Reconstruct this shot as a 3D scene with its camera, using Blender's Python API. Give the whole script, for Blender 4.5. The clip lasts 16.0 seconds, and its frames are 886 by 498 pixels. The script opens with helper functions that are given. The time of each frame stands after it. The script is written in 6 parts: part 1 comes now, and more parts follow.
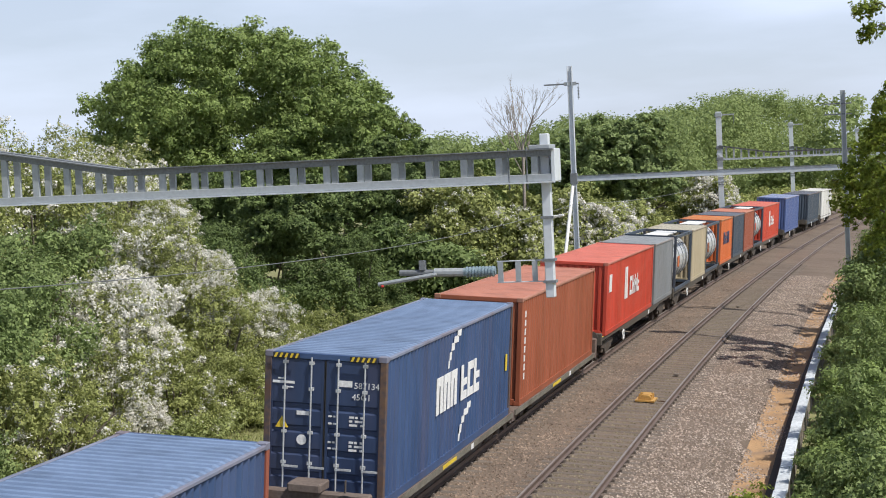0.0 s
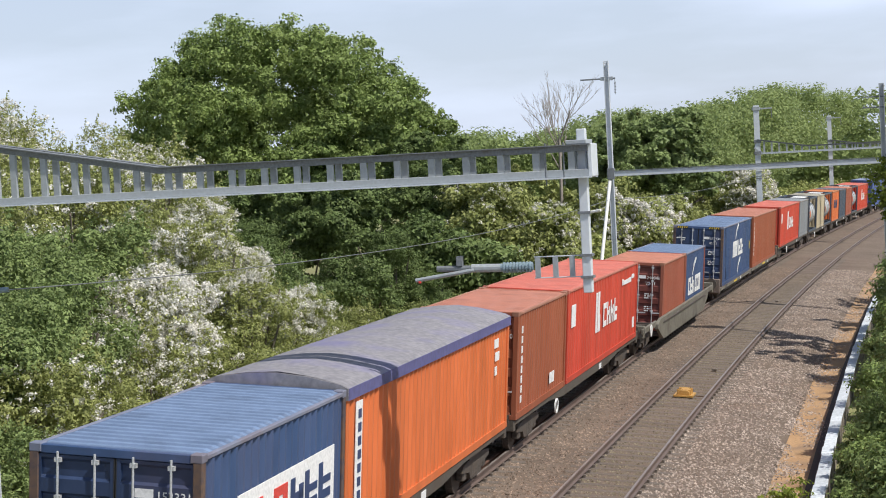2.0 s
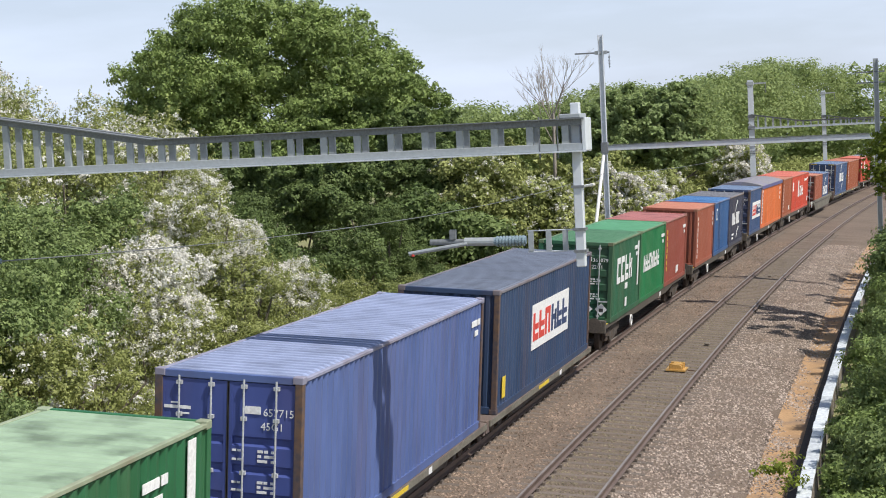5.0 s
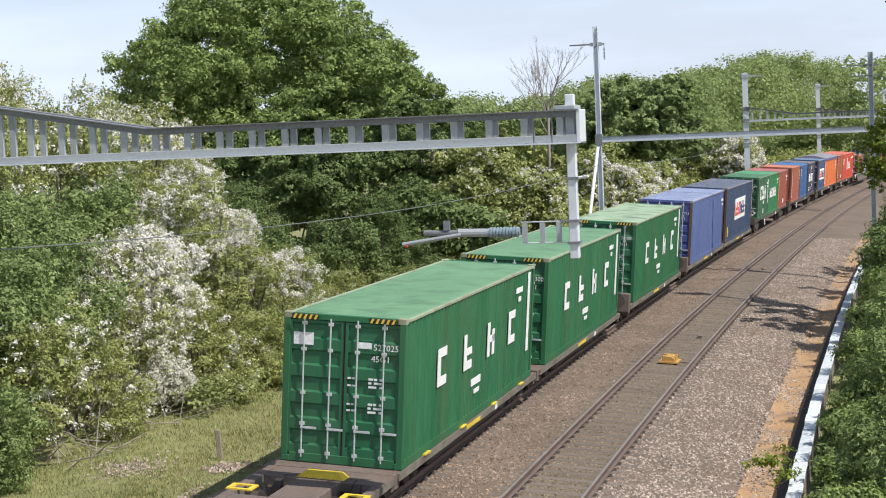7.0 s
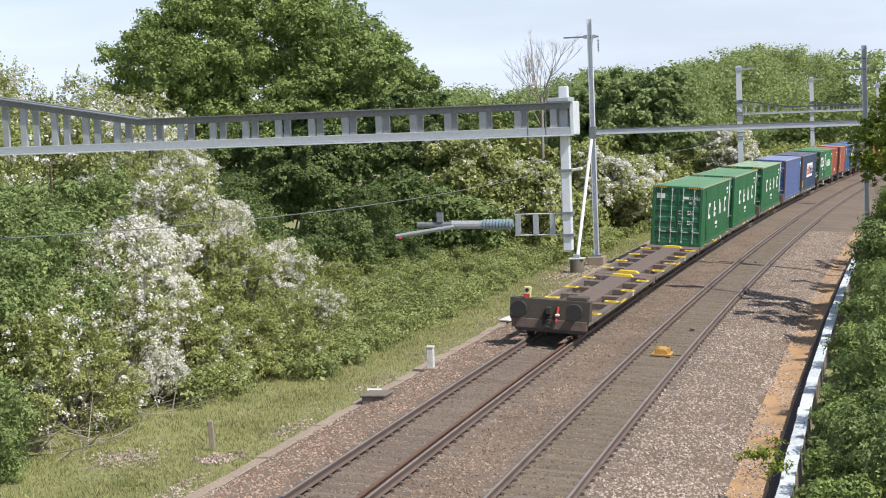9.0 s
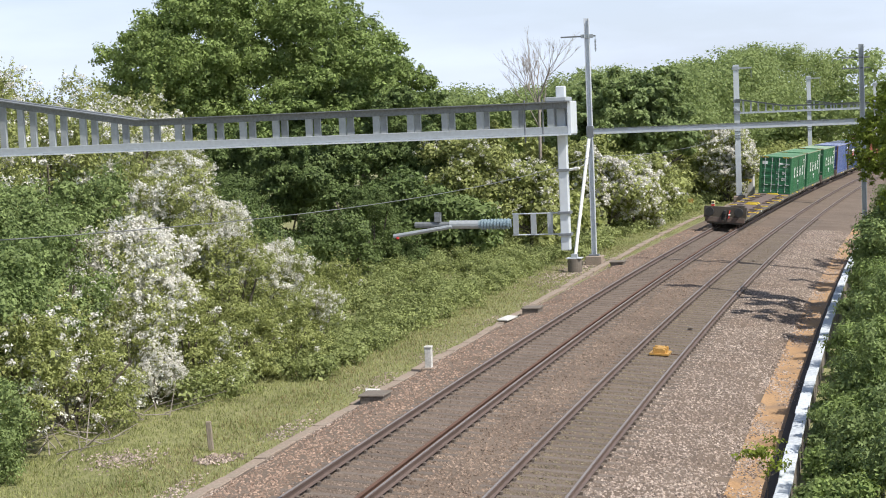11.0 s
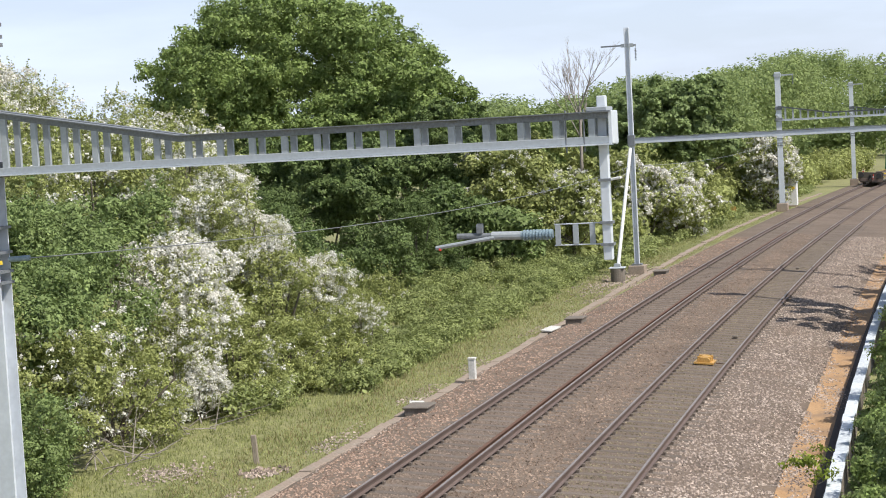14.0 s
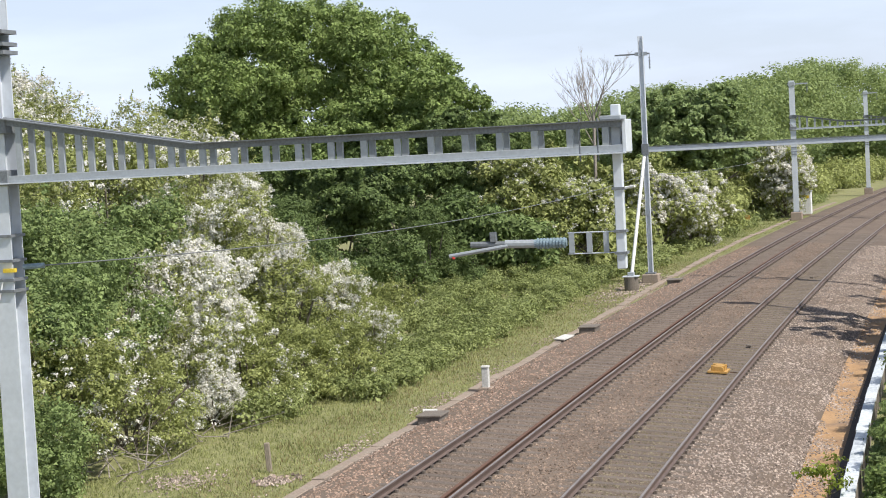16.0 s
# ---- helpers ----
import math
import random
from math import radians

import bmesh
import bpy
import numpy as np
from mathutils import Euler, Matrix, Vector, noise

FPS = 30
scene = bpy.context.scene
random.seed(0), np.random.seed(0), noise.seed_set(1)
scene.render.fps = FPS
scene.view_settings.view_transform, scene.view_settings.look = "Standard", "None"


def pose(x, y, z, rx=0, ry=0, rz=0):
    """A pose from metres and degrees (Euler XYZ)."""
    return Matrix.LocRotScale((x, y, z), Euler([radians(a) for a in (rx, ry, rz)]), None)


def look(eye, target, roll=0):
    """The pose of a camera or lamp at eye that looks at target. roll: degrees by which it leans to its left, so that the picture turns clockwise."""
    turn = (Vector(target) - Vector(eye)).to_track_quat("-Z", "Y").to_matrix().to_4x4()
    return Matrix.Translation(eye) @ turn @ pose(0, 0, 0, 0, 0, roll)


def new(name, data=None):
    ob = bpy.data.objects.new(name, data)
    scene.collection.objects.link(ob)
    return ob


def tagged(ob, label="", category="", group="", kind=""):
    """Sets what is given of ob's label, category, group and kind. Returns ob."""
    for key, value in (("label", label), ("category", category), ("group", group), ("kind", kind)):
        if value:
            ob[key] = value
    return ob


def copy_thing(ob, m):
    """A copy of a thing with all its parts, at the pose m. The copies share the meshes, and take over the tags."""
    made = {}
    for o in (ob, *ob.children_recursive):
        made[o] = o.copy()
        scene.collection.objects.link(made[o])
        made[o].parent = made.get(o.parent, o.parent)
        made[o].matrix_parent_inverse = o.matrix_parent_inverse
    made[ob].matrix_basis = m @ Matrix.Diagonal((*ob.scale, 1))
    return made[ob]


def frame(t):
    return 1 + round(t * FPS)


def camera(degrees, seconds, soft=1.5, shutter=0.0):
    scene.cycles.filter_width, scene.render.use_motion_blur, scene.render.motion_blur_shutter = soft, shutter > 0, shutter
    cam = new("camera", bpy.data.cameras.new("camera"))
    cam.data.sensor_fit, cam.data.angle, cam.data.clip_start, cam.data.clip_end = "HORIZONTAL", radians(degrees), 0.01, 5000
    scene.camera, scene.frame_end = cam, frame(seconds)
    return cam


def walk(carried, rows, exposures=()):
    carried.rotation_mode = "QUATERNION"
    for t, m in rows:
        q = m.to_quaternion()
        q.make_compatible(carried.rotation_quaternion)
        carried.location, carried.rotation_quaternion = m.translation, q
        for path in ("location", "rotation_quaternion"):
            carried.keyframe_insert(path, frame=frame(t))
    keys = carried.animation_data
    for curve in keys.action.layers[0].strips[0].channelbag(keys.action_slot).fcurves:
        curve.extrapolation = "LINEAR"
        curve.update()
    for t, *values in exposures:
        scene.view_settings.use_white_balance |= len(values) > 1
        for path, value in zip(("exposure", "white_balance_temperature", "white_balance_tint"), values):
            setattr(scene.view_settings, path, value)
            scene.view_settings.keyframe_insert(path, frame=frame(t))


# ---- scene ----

# ================= camera =================
cam = camera(29.11, 16.0, soft=1.0)
EYE = (10.116, -26.3, 6.968)


def aim(yaw, pitch, roll):
    a, e = radians(yaw), radians(pitch)
    way = Vector((math.sin(a) * math.cos(e), math.cos(a) * math.cos(e), math.sin(e)))
    return look(EYE, Vector(EYE) + 50 * way, roll)


VIEWS = [(0, -13.440, -2.646, -2.649), (0.5, -13.859, -2.609, -2.711), (1, -14.124, -2.572, -2.482),
         (1.5, -14.398, -2.577, -2.699), (2, -14.694, -2.722, -3.003), (2.5, -14.926, -2.909, -2.889),
         (3, -14.857, -3.090, -2.967), (3.5, -14.275, -3.231, -2.771), (4, -14.242, -3.349, -2.753),
         (4.5, -14.529, -3.485, -2.981), (5, -14.511, -3.624, -2.727), (7.5, -14.314, -4.007, -2.398),
         (8, -14.301, -4.053, -2.624), (8.5, -14.260, -4.133, -2.507), (9, -14.097, -4.222, -2.159),
         (11.5, -13.976, -4.217, -2.477), (12, -14.085, -4.203, -2.748), (12.5, -14.260, -4.147, -2.737),
         (13, -14.634, -4.065, -2.737), (13.5, -15.038, -3.933, -2.798), (14, -15.428, -3.774, -3.123),
         (14.5, -15.807, -3.571, -3.772), (15, -15.986, -3.520, -4.058), (15.5, -15.997, -3.490, -3.618),
         (16, -15.867, -3.472, -3.043)]
walk(cam, [(t, aim(a, b, c)) for t, a, b, c in VIEWS], exposures=[(0, -0.13), (5, -0.07), (7.5, 0.07), (16, 0.09)])

# ================= light =================
SUN_WAY = Vector((-0.69, 0.27, -1.0)).normalized()
world = bpy.data.worlds.new("sky")
scene.world = world
world.use_nodes = True
wn = world.node_tree.nodes
sky = wn.new("ShaderNodeTexSky")
sky.sky_type, sky.sun_disc = "NISHITA", False
sky.sun_elevation = math.asin(-SUN_WAY.z)
sky.sun_rotation = math.atan2(-SUN_WAY.x, -SUN_WAY.y)
sky.air_density, sky.dust_density, sky.ozone_density = 1.0, 1.2, 1.5
# thin high cloud over the sky
wl = world.node_tree.links
wtc, wmap = wn.new("ShaderNodeTexCoord"), wn.new("ShaderNodeMapping")
wmap.inputs["Scale"].default_value = (1.5, 1.5, 7.0)
wnoise = wn.new("ShaderNodeTexNoise")
wnoise.inputs["Scale"].default_value, wnoise.inputs["Detail"].default_value = 2.2, 6
wramp = wn.new("ShaderNodeMapRange")
wramp.inputs["From Min"].default_value, wramp.inputs["From Max"].default_value = 0.42, 0.68
wramp.inputs["To Min"].default_value, wramp.inputs["To Max"].default_value = 0.5, 0.78
wmix = wn.new("ShaderNodeMix")
wmix.data_type = "RGBA"
wmix.inputs[7].default_value = (11.8, 13.3, 16.7, 1)
wl.new(wtc.outputs["Generated"], wmap.inputs["Vector"])
wl.new(wmap.outputs[0], wnoise.inputs["Vector"])
wl.new(wnoise.outputs["Fac"], wramp.inputs["Value"])
wsep, wveil, wmul = wn.new("ShaderNodeSeparateXYZ"), wn.new("ShaderNodeMapRange"), wn.new("ShaderNodeMath")
wveil.inputs["From Min"].default_value, wveil.inputs["From Max"].default_value = 0.16, 0.55
wveil.inputs["To Min"].default_value, wveil.inputs["To Max"].default_value = 1.0, 0.1
wmul.operation = "MULTIPLY"
wl.new(wtc.outputs["Generated"], wsep.inputs[0])
wl.new(wsep.outputs["Z"], wveil.inputs["Value"])
wl.new(wramp.outputs[0], wmul.inputs[0])
wl.new(wveil.outputs[0], wmul.inputs[1])
wl.new(wmul.outputs[0], wmix.inputs[0])
wl.new(sky.outputs[0], wmix.inputs[6])
wl.new(wmix.outputs[2], wn["Background"].inputs["Color"])
wn["Background"].inputs["Strength"].default_value = 0.085
sun = new("sun", bpy.data.lights.new("sun", "SUN"))
sun.data.energy, sun.data.angle, sun.data.color = 5.0, radians(0.53), (1.0, 0.95, 0.87)
sun.matrix_world = look((40, -60, 80), Vector((40, -60, 80)) + SUN_WAY)


# ================= materials =================
def surface(name, a, b, scale=3.0, fine=40.0, rough=0.7, metal=0.0, bump=0.15, dirt=None, dirt_amount=0.5, dirt_scale=1.2,
            island=0.0, object_random=0.0, stretch=(1, 1, 1), grain_mix=0.55):
    """A two-colour surface: broad patches, fine grain, relief, and a third colour of dirt in blotches."""
    m = bpy.data.materials.new(name)
    m.use_nodes = True
    n, l = m.node_tree.nodes, m.node_tree.links
    bsdf = n["Principled BSDF"]
    tc, mp = n.new("ShaderNodeTexCoord"), n.new("ShaderNodeMapping")
    mp.inputs["Scale"].default_value = stretch
    l.new(tc.outputs["Object"], mp.inputs["Vector"])

    def noise_tex(s, d):
        t = n.new("ShaderNodeTexNoise")
        t.inputs["Scale"].default_value, t.inputs["Detail"].default_value = s, d
        l.new(mp.outputs[0], t.inputs["Vector"])
        return t

    def mix(fac, c1, c2, kind="MIX"):
        x = n.new("ShaderNodeMix")
        x.data_type, x.blend_type = "RGBA", kind
        for sock, v in ((x.inputs[0], fac), (x.inputs[6], c1), (x.inputs[7], c2)):
            if isinstance(v, (int, float)):
                sock.default_value = v
            elif isinstance(v, tuple):
                sock.default_value = (*v, 1)
            else:
                l.new(v, sock)
        return x.outputs[2]

    def span(v, lo, hi, to_lo=0.0, to_hi=1.0):
        r = n.new("ShaderNodeMapRange")
        r.inputs["From Min"].default_value, r.inputs["From Max"].default_value = lo, hi
        r.inputs["To Min"].default_value, r.inputs["To Max"].default_value = to_lo, to_hi
        l.new(v, r.inputs["Value"])
        return r.outputs[0]

    broad, grain = noise_tex(scale, 4), noise_tex(fine, 3)
    col = mix(span(broad.outputs["Fac"], 0.35, 0.65), a, b)
    col = mix(grain_mix, col, mix(span(grain.outputs["Fac"], 0.3, 0.7), tuple(c * 0.72 for c in a), tuple(min(1, c * 1.25) for c in b)))
    if dirt:
        blot = noise_tex(dirt_scale, 7)
        col = mix(span(blot.outputs["Fac"], 0.5, 0.72, 0, dirt_amount), col, dirt)
    if island:
        g = n.new("ShaderNodeNewGeometry")
        hue = n.new("ShaderNodeHueSaturation")
        l.new(span(g.outputs["Random Per Island"], 0, 1, 1 - island, 1 + island), hue.inputs["Value"])
        l.new(col, hue.inputs["Color"])
        col = hue.outputs[0]
    if object_random:
        o = n.new("ShaderNodeObjectInfo")
        hue = n.new("ShaderNodeHueSaturation")
        l.new(span(o.outputs["Random"], 0, 1, 1 - object_random, 1 + object_random), hue.inputs["Value"])
        l.new(col, hue.inputs["Color"])
        col = hue.outputs[0]
    l.new(col, bsdf.inputs["Base Color"])
    bsdf.inputs["Metallic"].default_value = metal
    l.new(span(grain.outputs["Fac"], 0.2, 0.8, max(0, rough - 0.1), min(1, rough + 0.1)), bsdf.inputs["Roughness"])
    if bump:
        bp = n.new("ShaderNodeBump")
        bp.inputs["Strength"].default_value, bp.inputs["Distance"].default_value = bump, 0.02
        l.new(grain.outputs["Fac"], bp.inputs["Height"])
        l.new(bp.outputs[0], bsdf.inputs["Normal"])
    return m


def foliage(name, a, b, glow=0.4, spread=0.4):
    """Leaves: each leaf its own shade, with light coming through."""
    m = surface(name, a, b, scale=0.35, fine=3.0, rough=0.6, bump=0, island=spread)
    n, l = m.node_tree.nodes, m.node_tree.links
    bsdf, out = n["Principled BSDF"], n["Material Output"]
    tr, ms = n.new("ShaderNodeBsdfTranslucent"), n.new("ShaderNodeMixShader")
    ms.inputs[0].default_value = glow
    l.new(bsdf.inputs["Base Color"].links[0].from_socket, tr.inputs["Color"])
    l.new(bsdf.outputs[0], ms.inputs[1])
    l.new(tr.outputs[0], ms.inputs[2])
    l.new(ms.outputs[0], out.inputs["Surface"])
    bsdf.inputs["Specular IOR Level"].default_value = 0.25
    return m


def paint(name, c, fade=1.25, rough=0.5, rust=0.35):
    """Weathered container paint."""
    b = tuple(min(0.9, x * fade + 0.01) for x in c)
    return surface(name, c, b, scale=0.5, fine=3.0, rough=rough, bump=0.03, dirt=(0.16, 0.085, 0.05), dirt_amount=rust * 0.5, dirt_scale=0.9, grain_mix=0.3, stretch=(1, 1, 0.22))


M = {}
M["galv"] = surface("galvanised_steel", (0.345, 0.375, 0.4), (0.4, 0.43, 0.455), 1.2, 18, 0.5, 0.15, 0.04, grain_mix=0.25)
M["galv_dull"] = surface("dull_galvanised_steel", (0.16, 0.175, 0.19), (0.215, 0.23, 0.245), 2.0, 25, 0.6, 0.2, 0.06)
M["galv_light"] = surface("pale_galvanised_steel", (0.58, 0.62, 0.67), (0.65, 0.69, 0.74), 1.0, 9, 0.5, 0.1, 0.02, (0.47, 0.5, 0.54), 0.25, grain_mix=0.2)
M["white_steel"] = surface("white_painted_steel", (0.72, 0.73, 0.72), (0.8, 0.8, 0.79), 2.0, 25, 0.5, 0.0, 0.05)
M["insulator"] = surface("blue_grey_polymer", (0.2, 0.28, 0.33), (0.27, 0.35, 0.4), 4, 30, 0.45, 0, 0.03)
M["concrete"] = surface("weathered_concrete", (0.26, 0.2, 0.155), (0.37, 0.3, 0.245), 1.2, 18, 0.9, 0, 0.3, (0.2, 0.18, 0.14), 0.5)
M["concrete_dark"] = surface("grimy_concrete", (0.15, 0.13, 0.11), (0.22, 0.19, 0.16), 1.5, 22, 0.9, 0, 0.3, (0.09, 0.07, 0.06), 0.6)
M["concrete_light"] = surface("pale_concrete", (0.55, 0.54, 0.51), (0.66, 0.65, 0.62), 1.2, 18, 0.85, 0, 0.2, (0.35, 0.33, 0.3), 0.4)
M["sleeper"] = surface("grimy_sleeper_concrete", (0.125, 0.1, 0.083), (0.185, 0.155, 0.132), 1.5, 22, 0.9, 0, 0.3, (0.12, 0.09, 0.07), 0.6, object_random=0.15)
M["rail"] = surface("worn_rail_steel", (0.14, 0.10, 0.085), (0.2, 0.15, 0.13), 1.5, 30, 0.55, 0.3, 0.08)
M["rail_top"] = surface("polished_rail_head", (0.24, 0.21, 0.195), (0.32, 0.29, 0.27), 1.5, 20, 0.5, 0.3, 0.03)
M["rust_rail"] = surface("rusted_rail_steel", (0.105, 0.058, 0.04), (0.15, 0.08, 0.055), 1.5, 30, 0.85, 0, 0.15)
M["ballast"] = surface("ballast_bed", (0.125, 0.092, 0.069), (0.195, 0.15, 0.116), 0.5, 22, 0.95, 0, 0.9, (0.10, 0.075, 0.06), 0.55, 0.35)
M["stone"] = surface("ballast_stone", (0.172, 0.122, 0.09), (0.305, 0.232, 0.18), 0.6, 20, 0.95, 0, 0.3, (0.13, 0.095, 0.075), 0.6, 0.4, island=0.45)
M["stone_grey"] = surface("grey_shoulder_stone", (0.27, 0.21, 0.172), (0.43, 0.36, 0.31), 0.6, 20, 0.95, 0, 0.3, (0.2, 0.135, 0.095), 0.6, 0.4, island=0.5)
M["stone_red"] = surface("reddish_ballast_stone", (0.225, 0.148, 0.107), (0.39, 0.285, 0.222), 0.5, 20, 0.95, 0, 0.3, (0.15, 0.1, 0.075), 0.5, 0.5, island=0.45)
M["stone_dark"] = surface("grimy_ballast_stone", (0.155, 0.116, 0.092), (0.25, 0.198, 0.162), 0.6, 20, 0.95, 0, 0.3, (0.09, 0.07, 0.06), 0.6, 0.4, island=0.4)
M["stone_olive"] = surface("olive_ballast_stone", (0.155, 0.128, 0.084), (0.24, 0.203, 0.142), 0.6, 20, 0.95, 0, 0.3, (0.1, 0.085, 0.06), 0.5, 0.5, island=0.4)
M["sand"] = surface("orange_sandy_soil", (0.36, 0.21, 0.10), (0.44, 0.28, 0.15), 0.8, 16, 0.95, 0, 0.5, (0.2, 0.145, 0.11), 0.9, 0.7)
M["earth"] = surface("grassy_earth", (0.18, 0.19, 0.075), (0.27, 0.265, 0.12), 0.25, 6, 0.95, 0, 0.6, (0.19, 0.16, 0.085), 0.5, 0.4)
M["steel_dark"] = surface("grimy_wagon_steel", (0.065, 0.055, 0.048), (0.11, 0.093, 0.079), 2.0, 20, 0.75, 0.1, 0.1, (0.11, 0.075, 0.05), 0.5)
M["deck"] = surface("brown_wagon_deck", (0.115, 0.088, 0.076), (0.175, 0.138, 0.12), 1.6, 18, 0.8, 0, 0.12, (0.16, 0.09, 0.06), 0.5)
M["sill"] = surface("olive_grey_wagon_side", (0.13, 0.12, 0.095), (0.21, 0.195, 0.16), 1.6, 18, 0.75, 0, 0.1, (0.09, 0.07, 0.055), 0.6)
M["tail"] = surface("dark_olive_steel", (0.06, 0.052, 0.042), (0.1, 0.087, 0.07), 1.6, 18, 0.75, 0, 0.1, (0.05, 0.04, 0.033), 0.6)
M["lamp_body"] = surface("pale_yellow_plastic", (0.62, 0.56, 0.24), (0.7, 0.64, 0.32), 3, 25, 0.5, 0, 0.05)
M["sill_dark"] = surface("grimy_wagon_sill", (0.07, 0.062, 0.05), (0.115, 0.1, 0.082), 1.6, 18, 0.75, 0, 0.1, (0.09, 0.06, 0.042), 0.6)
M["wheel"] = surface("brake_dusted_wheel", (0.06, 0.05, 0.045), (0.1, 0.08, 0.07), 3, 30, 0.6, 0.4, 0.1)
M["yellow"] = surface("yellow_paint", (0.72, 0.5, 0.03), (0.8, 0.6, 0.06), 3, 25, 0.55, 0, 0.06, (0.3, 0.2, 0.05), 0.35)
M["amber_plastic"] = surface("amber_plastic", (0.46, 0.25, 0.06), (0.54, 0.33, 0.1), 3, 25, 0.5, 0, 0.05)
M["white"] = surface("white_lettering", (0.82, 0.83, 0.83), (0.88, 0.89, 0.89), 2, 20, 0.55, 0, 0.0)
M["red_mark"] = surface("red_lettering", (0.6, 0.05, 0.04), (0.68, 0.08, 0.06), 2, 20, 0.55, 0, 0.0)
M["black"] = surface("black_rubber", (0.02, 0.02, 0.02), (0.04, 0.04, 0.04), 2, 20, 0.7, 0, 0.05)
M["rod"] = surface("zinc_lock_rod", (0.55, 0.57, 0.59), (0.64, 0.66, 0.68), 3, 30, 0.5, 0.35, 0.04)
M["wood"] = surface("grey_weathered_wood", (0.24, 0.2, 0.15), (0.33, 0.28, 0.22), 6, 40, 0.9, 0, 0.3, stretch=(1, 1, 0.2))
M["bark"] = surface("grey_brown_bark", (0.10, 0.085, 0.065), (0.17, 0.145, 0.115), 3, 25, 0.95, 0, 0.5)
M["dead"] = surface("bleached_dead_wood", (0.26, 0.23, 0.2), (0.36, 0.32, 0.285), 3, 25, 0.95, 0, 0.3)
M["oak"] = foliage("oak_leaves", (0.145, 0.21, 0.06), (0.285, 0.365, 0.12), 0.28, 0.28)
# shadow between leaf clumps is put into this darker leaf colour
M["thicket"] = foliage("shade_darkened_leaves", (0.085, 0.13, 0.042), (0.175, 0.235, 0.08), 0.22, 0.28)
M["maple"] = foliage("maple_leaves", (0.135, 0.195, 0.065), (0.265, 0.335, 0.125), 0.28, 0.28)
M["hawthorn"] = foliage("hawthorn_leaves", (0.235, 0.27, 0.085), (0.4, 0.43, 0.165), 0.32, 0.32)
M["bramble"] = foliage("bramble_leaves", (0.2, 0.245, 0.085), (0.34, 0.38, 0.15), 0.32, 0.32)
M["ash"] = foliage("ash_leaves", (0.18, 0.24, 0.035), (0.28, 0.34, 0.06), 0.45)
# far leaves: distance haze is mixed into these two lighter colours
M["far_wood"] = foliage("hazed_distant_leaves", (0.2, 0.265, 0.1), (0.325, 0.395, 0.155), 0.4, 0.14)
M["far_oak"] = foliage("hazed_oak_leaves", (0.17, 0.23, 0.09), (0.29, 0.37, 0.15), 0.3, 0.25)
M["blossom"] = foliage("may_blossom", (0.78, 0.75, 0.67), (0.88, 0.86, 0.79), 0.3, 0.1)
M["grass"] = foliage("grass_blades", (0.215, 0.25, 0.088), (0.4, 0.415, 0.18), 0.35, 0.28)
M["wire"] = surface("wire_strand", (0.2, 0.21, 0.21), (0.27, 0.28, 0.28), 3, 20, 0.5, 0.5, 0)


# ================= building helpers =================
def part(name, bm, material, parent=None, label="", smooth=False):
    me = bpy.data.meshes.new(name)
    bm.to_mesh(me)
    bm.free()
    me.materials.append(material)
    if smooth:
        me.polygons.foreach_set("use_smooth", [True] * len(me.polygons))
    ob = new(name, me)
    if parent:
        ob.parent = parent
    if label:
        ob["label"] = label
    return ob


def raw(name, verts, faces, material, parent=None, label=""):
    me = bpy.data.meshes.new(name)
    me.from_pydata(verts, [], faces)
    me.materials.append(material)
    ob = new(name, me)
    if parent:
        ob.parent = parent
    if label:
        ob["label"] = label
    return ob


def thing(name, m, label, category, group="", kind=""):
    e = new(name)
    e.empty_display_size = 0.3
    e.matrix_world = m
    return tagged(e, label, category, group, kind)


def box(bm, x0, x1, y0, y1, z0, z1, bevel=0.0):
    r = bmesh.ops.create_cube(bm, size=1)
    bmesh.ops.transform(bm, matrix=Matrix.Translation(((x0 + x1) / 2, (y0 + y1) / 2, (z0 + z1) / 2)) @ Matrix.Diagonal((x1 - x0, y1 - y0, z1 - z0, 1)), verts=r["verts"])
    if bevel:
        es = list({e for v in r["verts"] for e in v.link_edges})
        bmesh.ops.bevel(bm, geom=es, offset=bevel, segments=1, affect="EDGES")


def solid(x0, x1, y0, y1, z0, z1, bevel=0.0):
    bm = bmesh.new()
    box(bm, x0, x1, y0, y1, z0, z1, bevel)
    return bm


def tube(bm, p, q, r, r2=None, seg=10):
    p, q = Vector(p), Vector(q)
    d = q - p
    m = Matrix.Translation((p + q) / 2) @ d.to_track_quat("Z", "Y").to_matrix().to_4x4()
    bmesh.ops.create_cone(bm, cap_ends=True, segments=seg, radius1=r, radius2=r if r2 is None else r2, depth=d.length, matrix=m)


def rod(p, q, r, r2=None, seg=10):
    bm = bmesh.new()
    tube(bm, p, q, r, r2, seg)
    return bm


def prism(pts, axis, a, b):
    """An outline (pairs) drawn out from a to b along axis x, y or z."""
    bm = bmesh.new()
    put = {"x": lambda u, v, w: (w, u, v), "y": lambda u, v, w: (u, w, v), "z": lambda u, v, w: (u, v, w)}[axis]
    lo = [bm.verts.new(put(u, v, a)) for u, v in pts]
    hi = [bm.verts.new(put(u, v, b)) for u, v in pts]
    n = len(pts)
    bm.faces.new(lo[::-1]), bm.faces.new(hi)
    for i in range(n):
        bm.faces.new((lo[i], lo[(i + 1) % n], hi[(i + 1) % n], hi[i]))
    bmesh.ops.recalc_face_normals(bm, faces=bm.faces)
    return bm


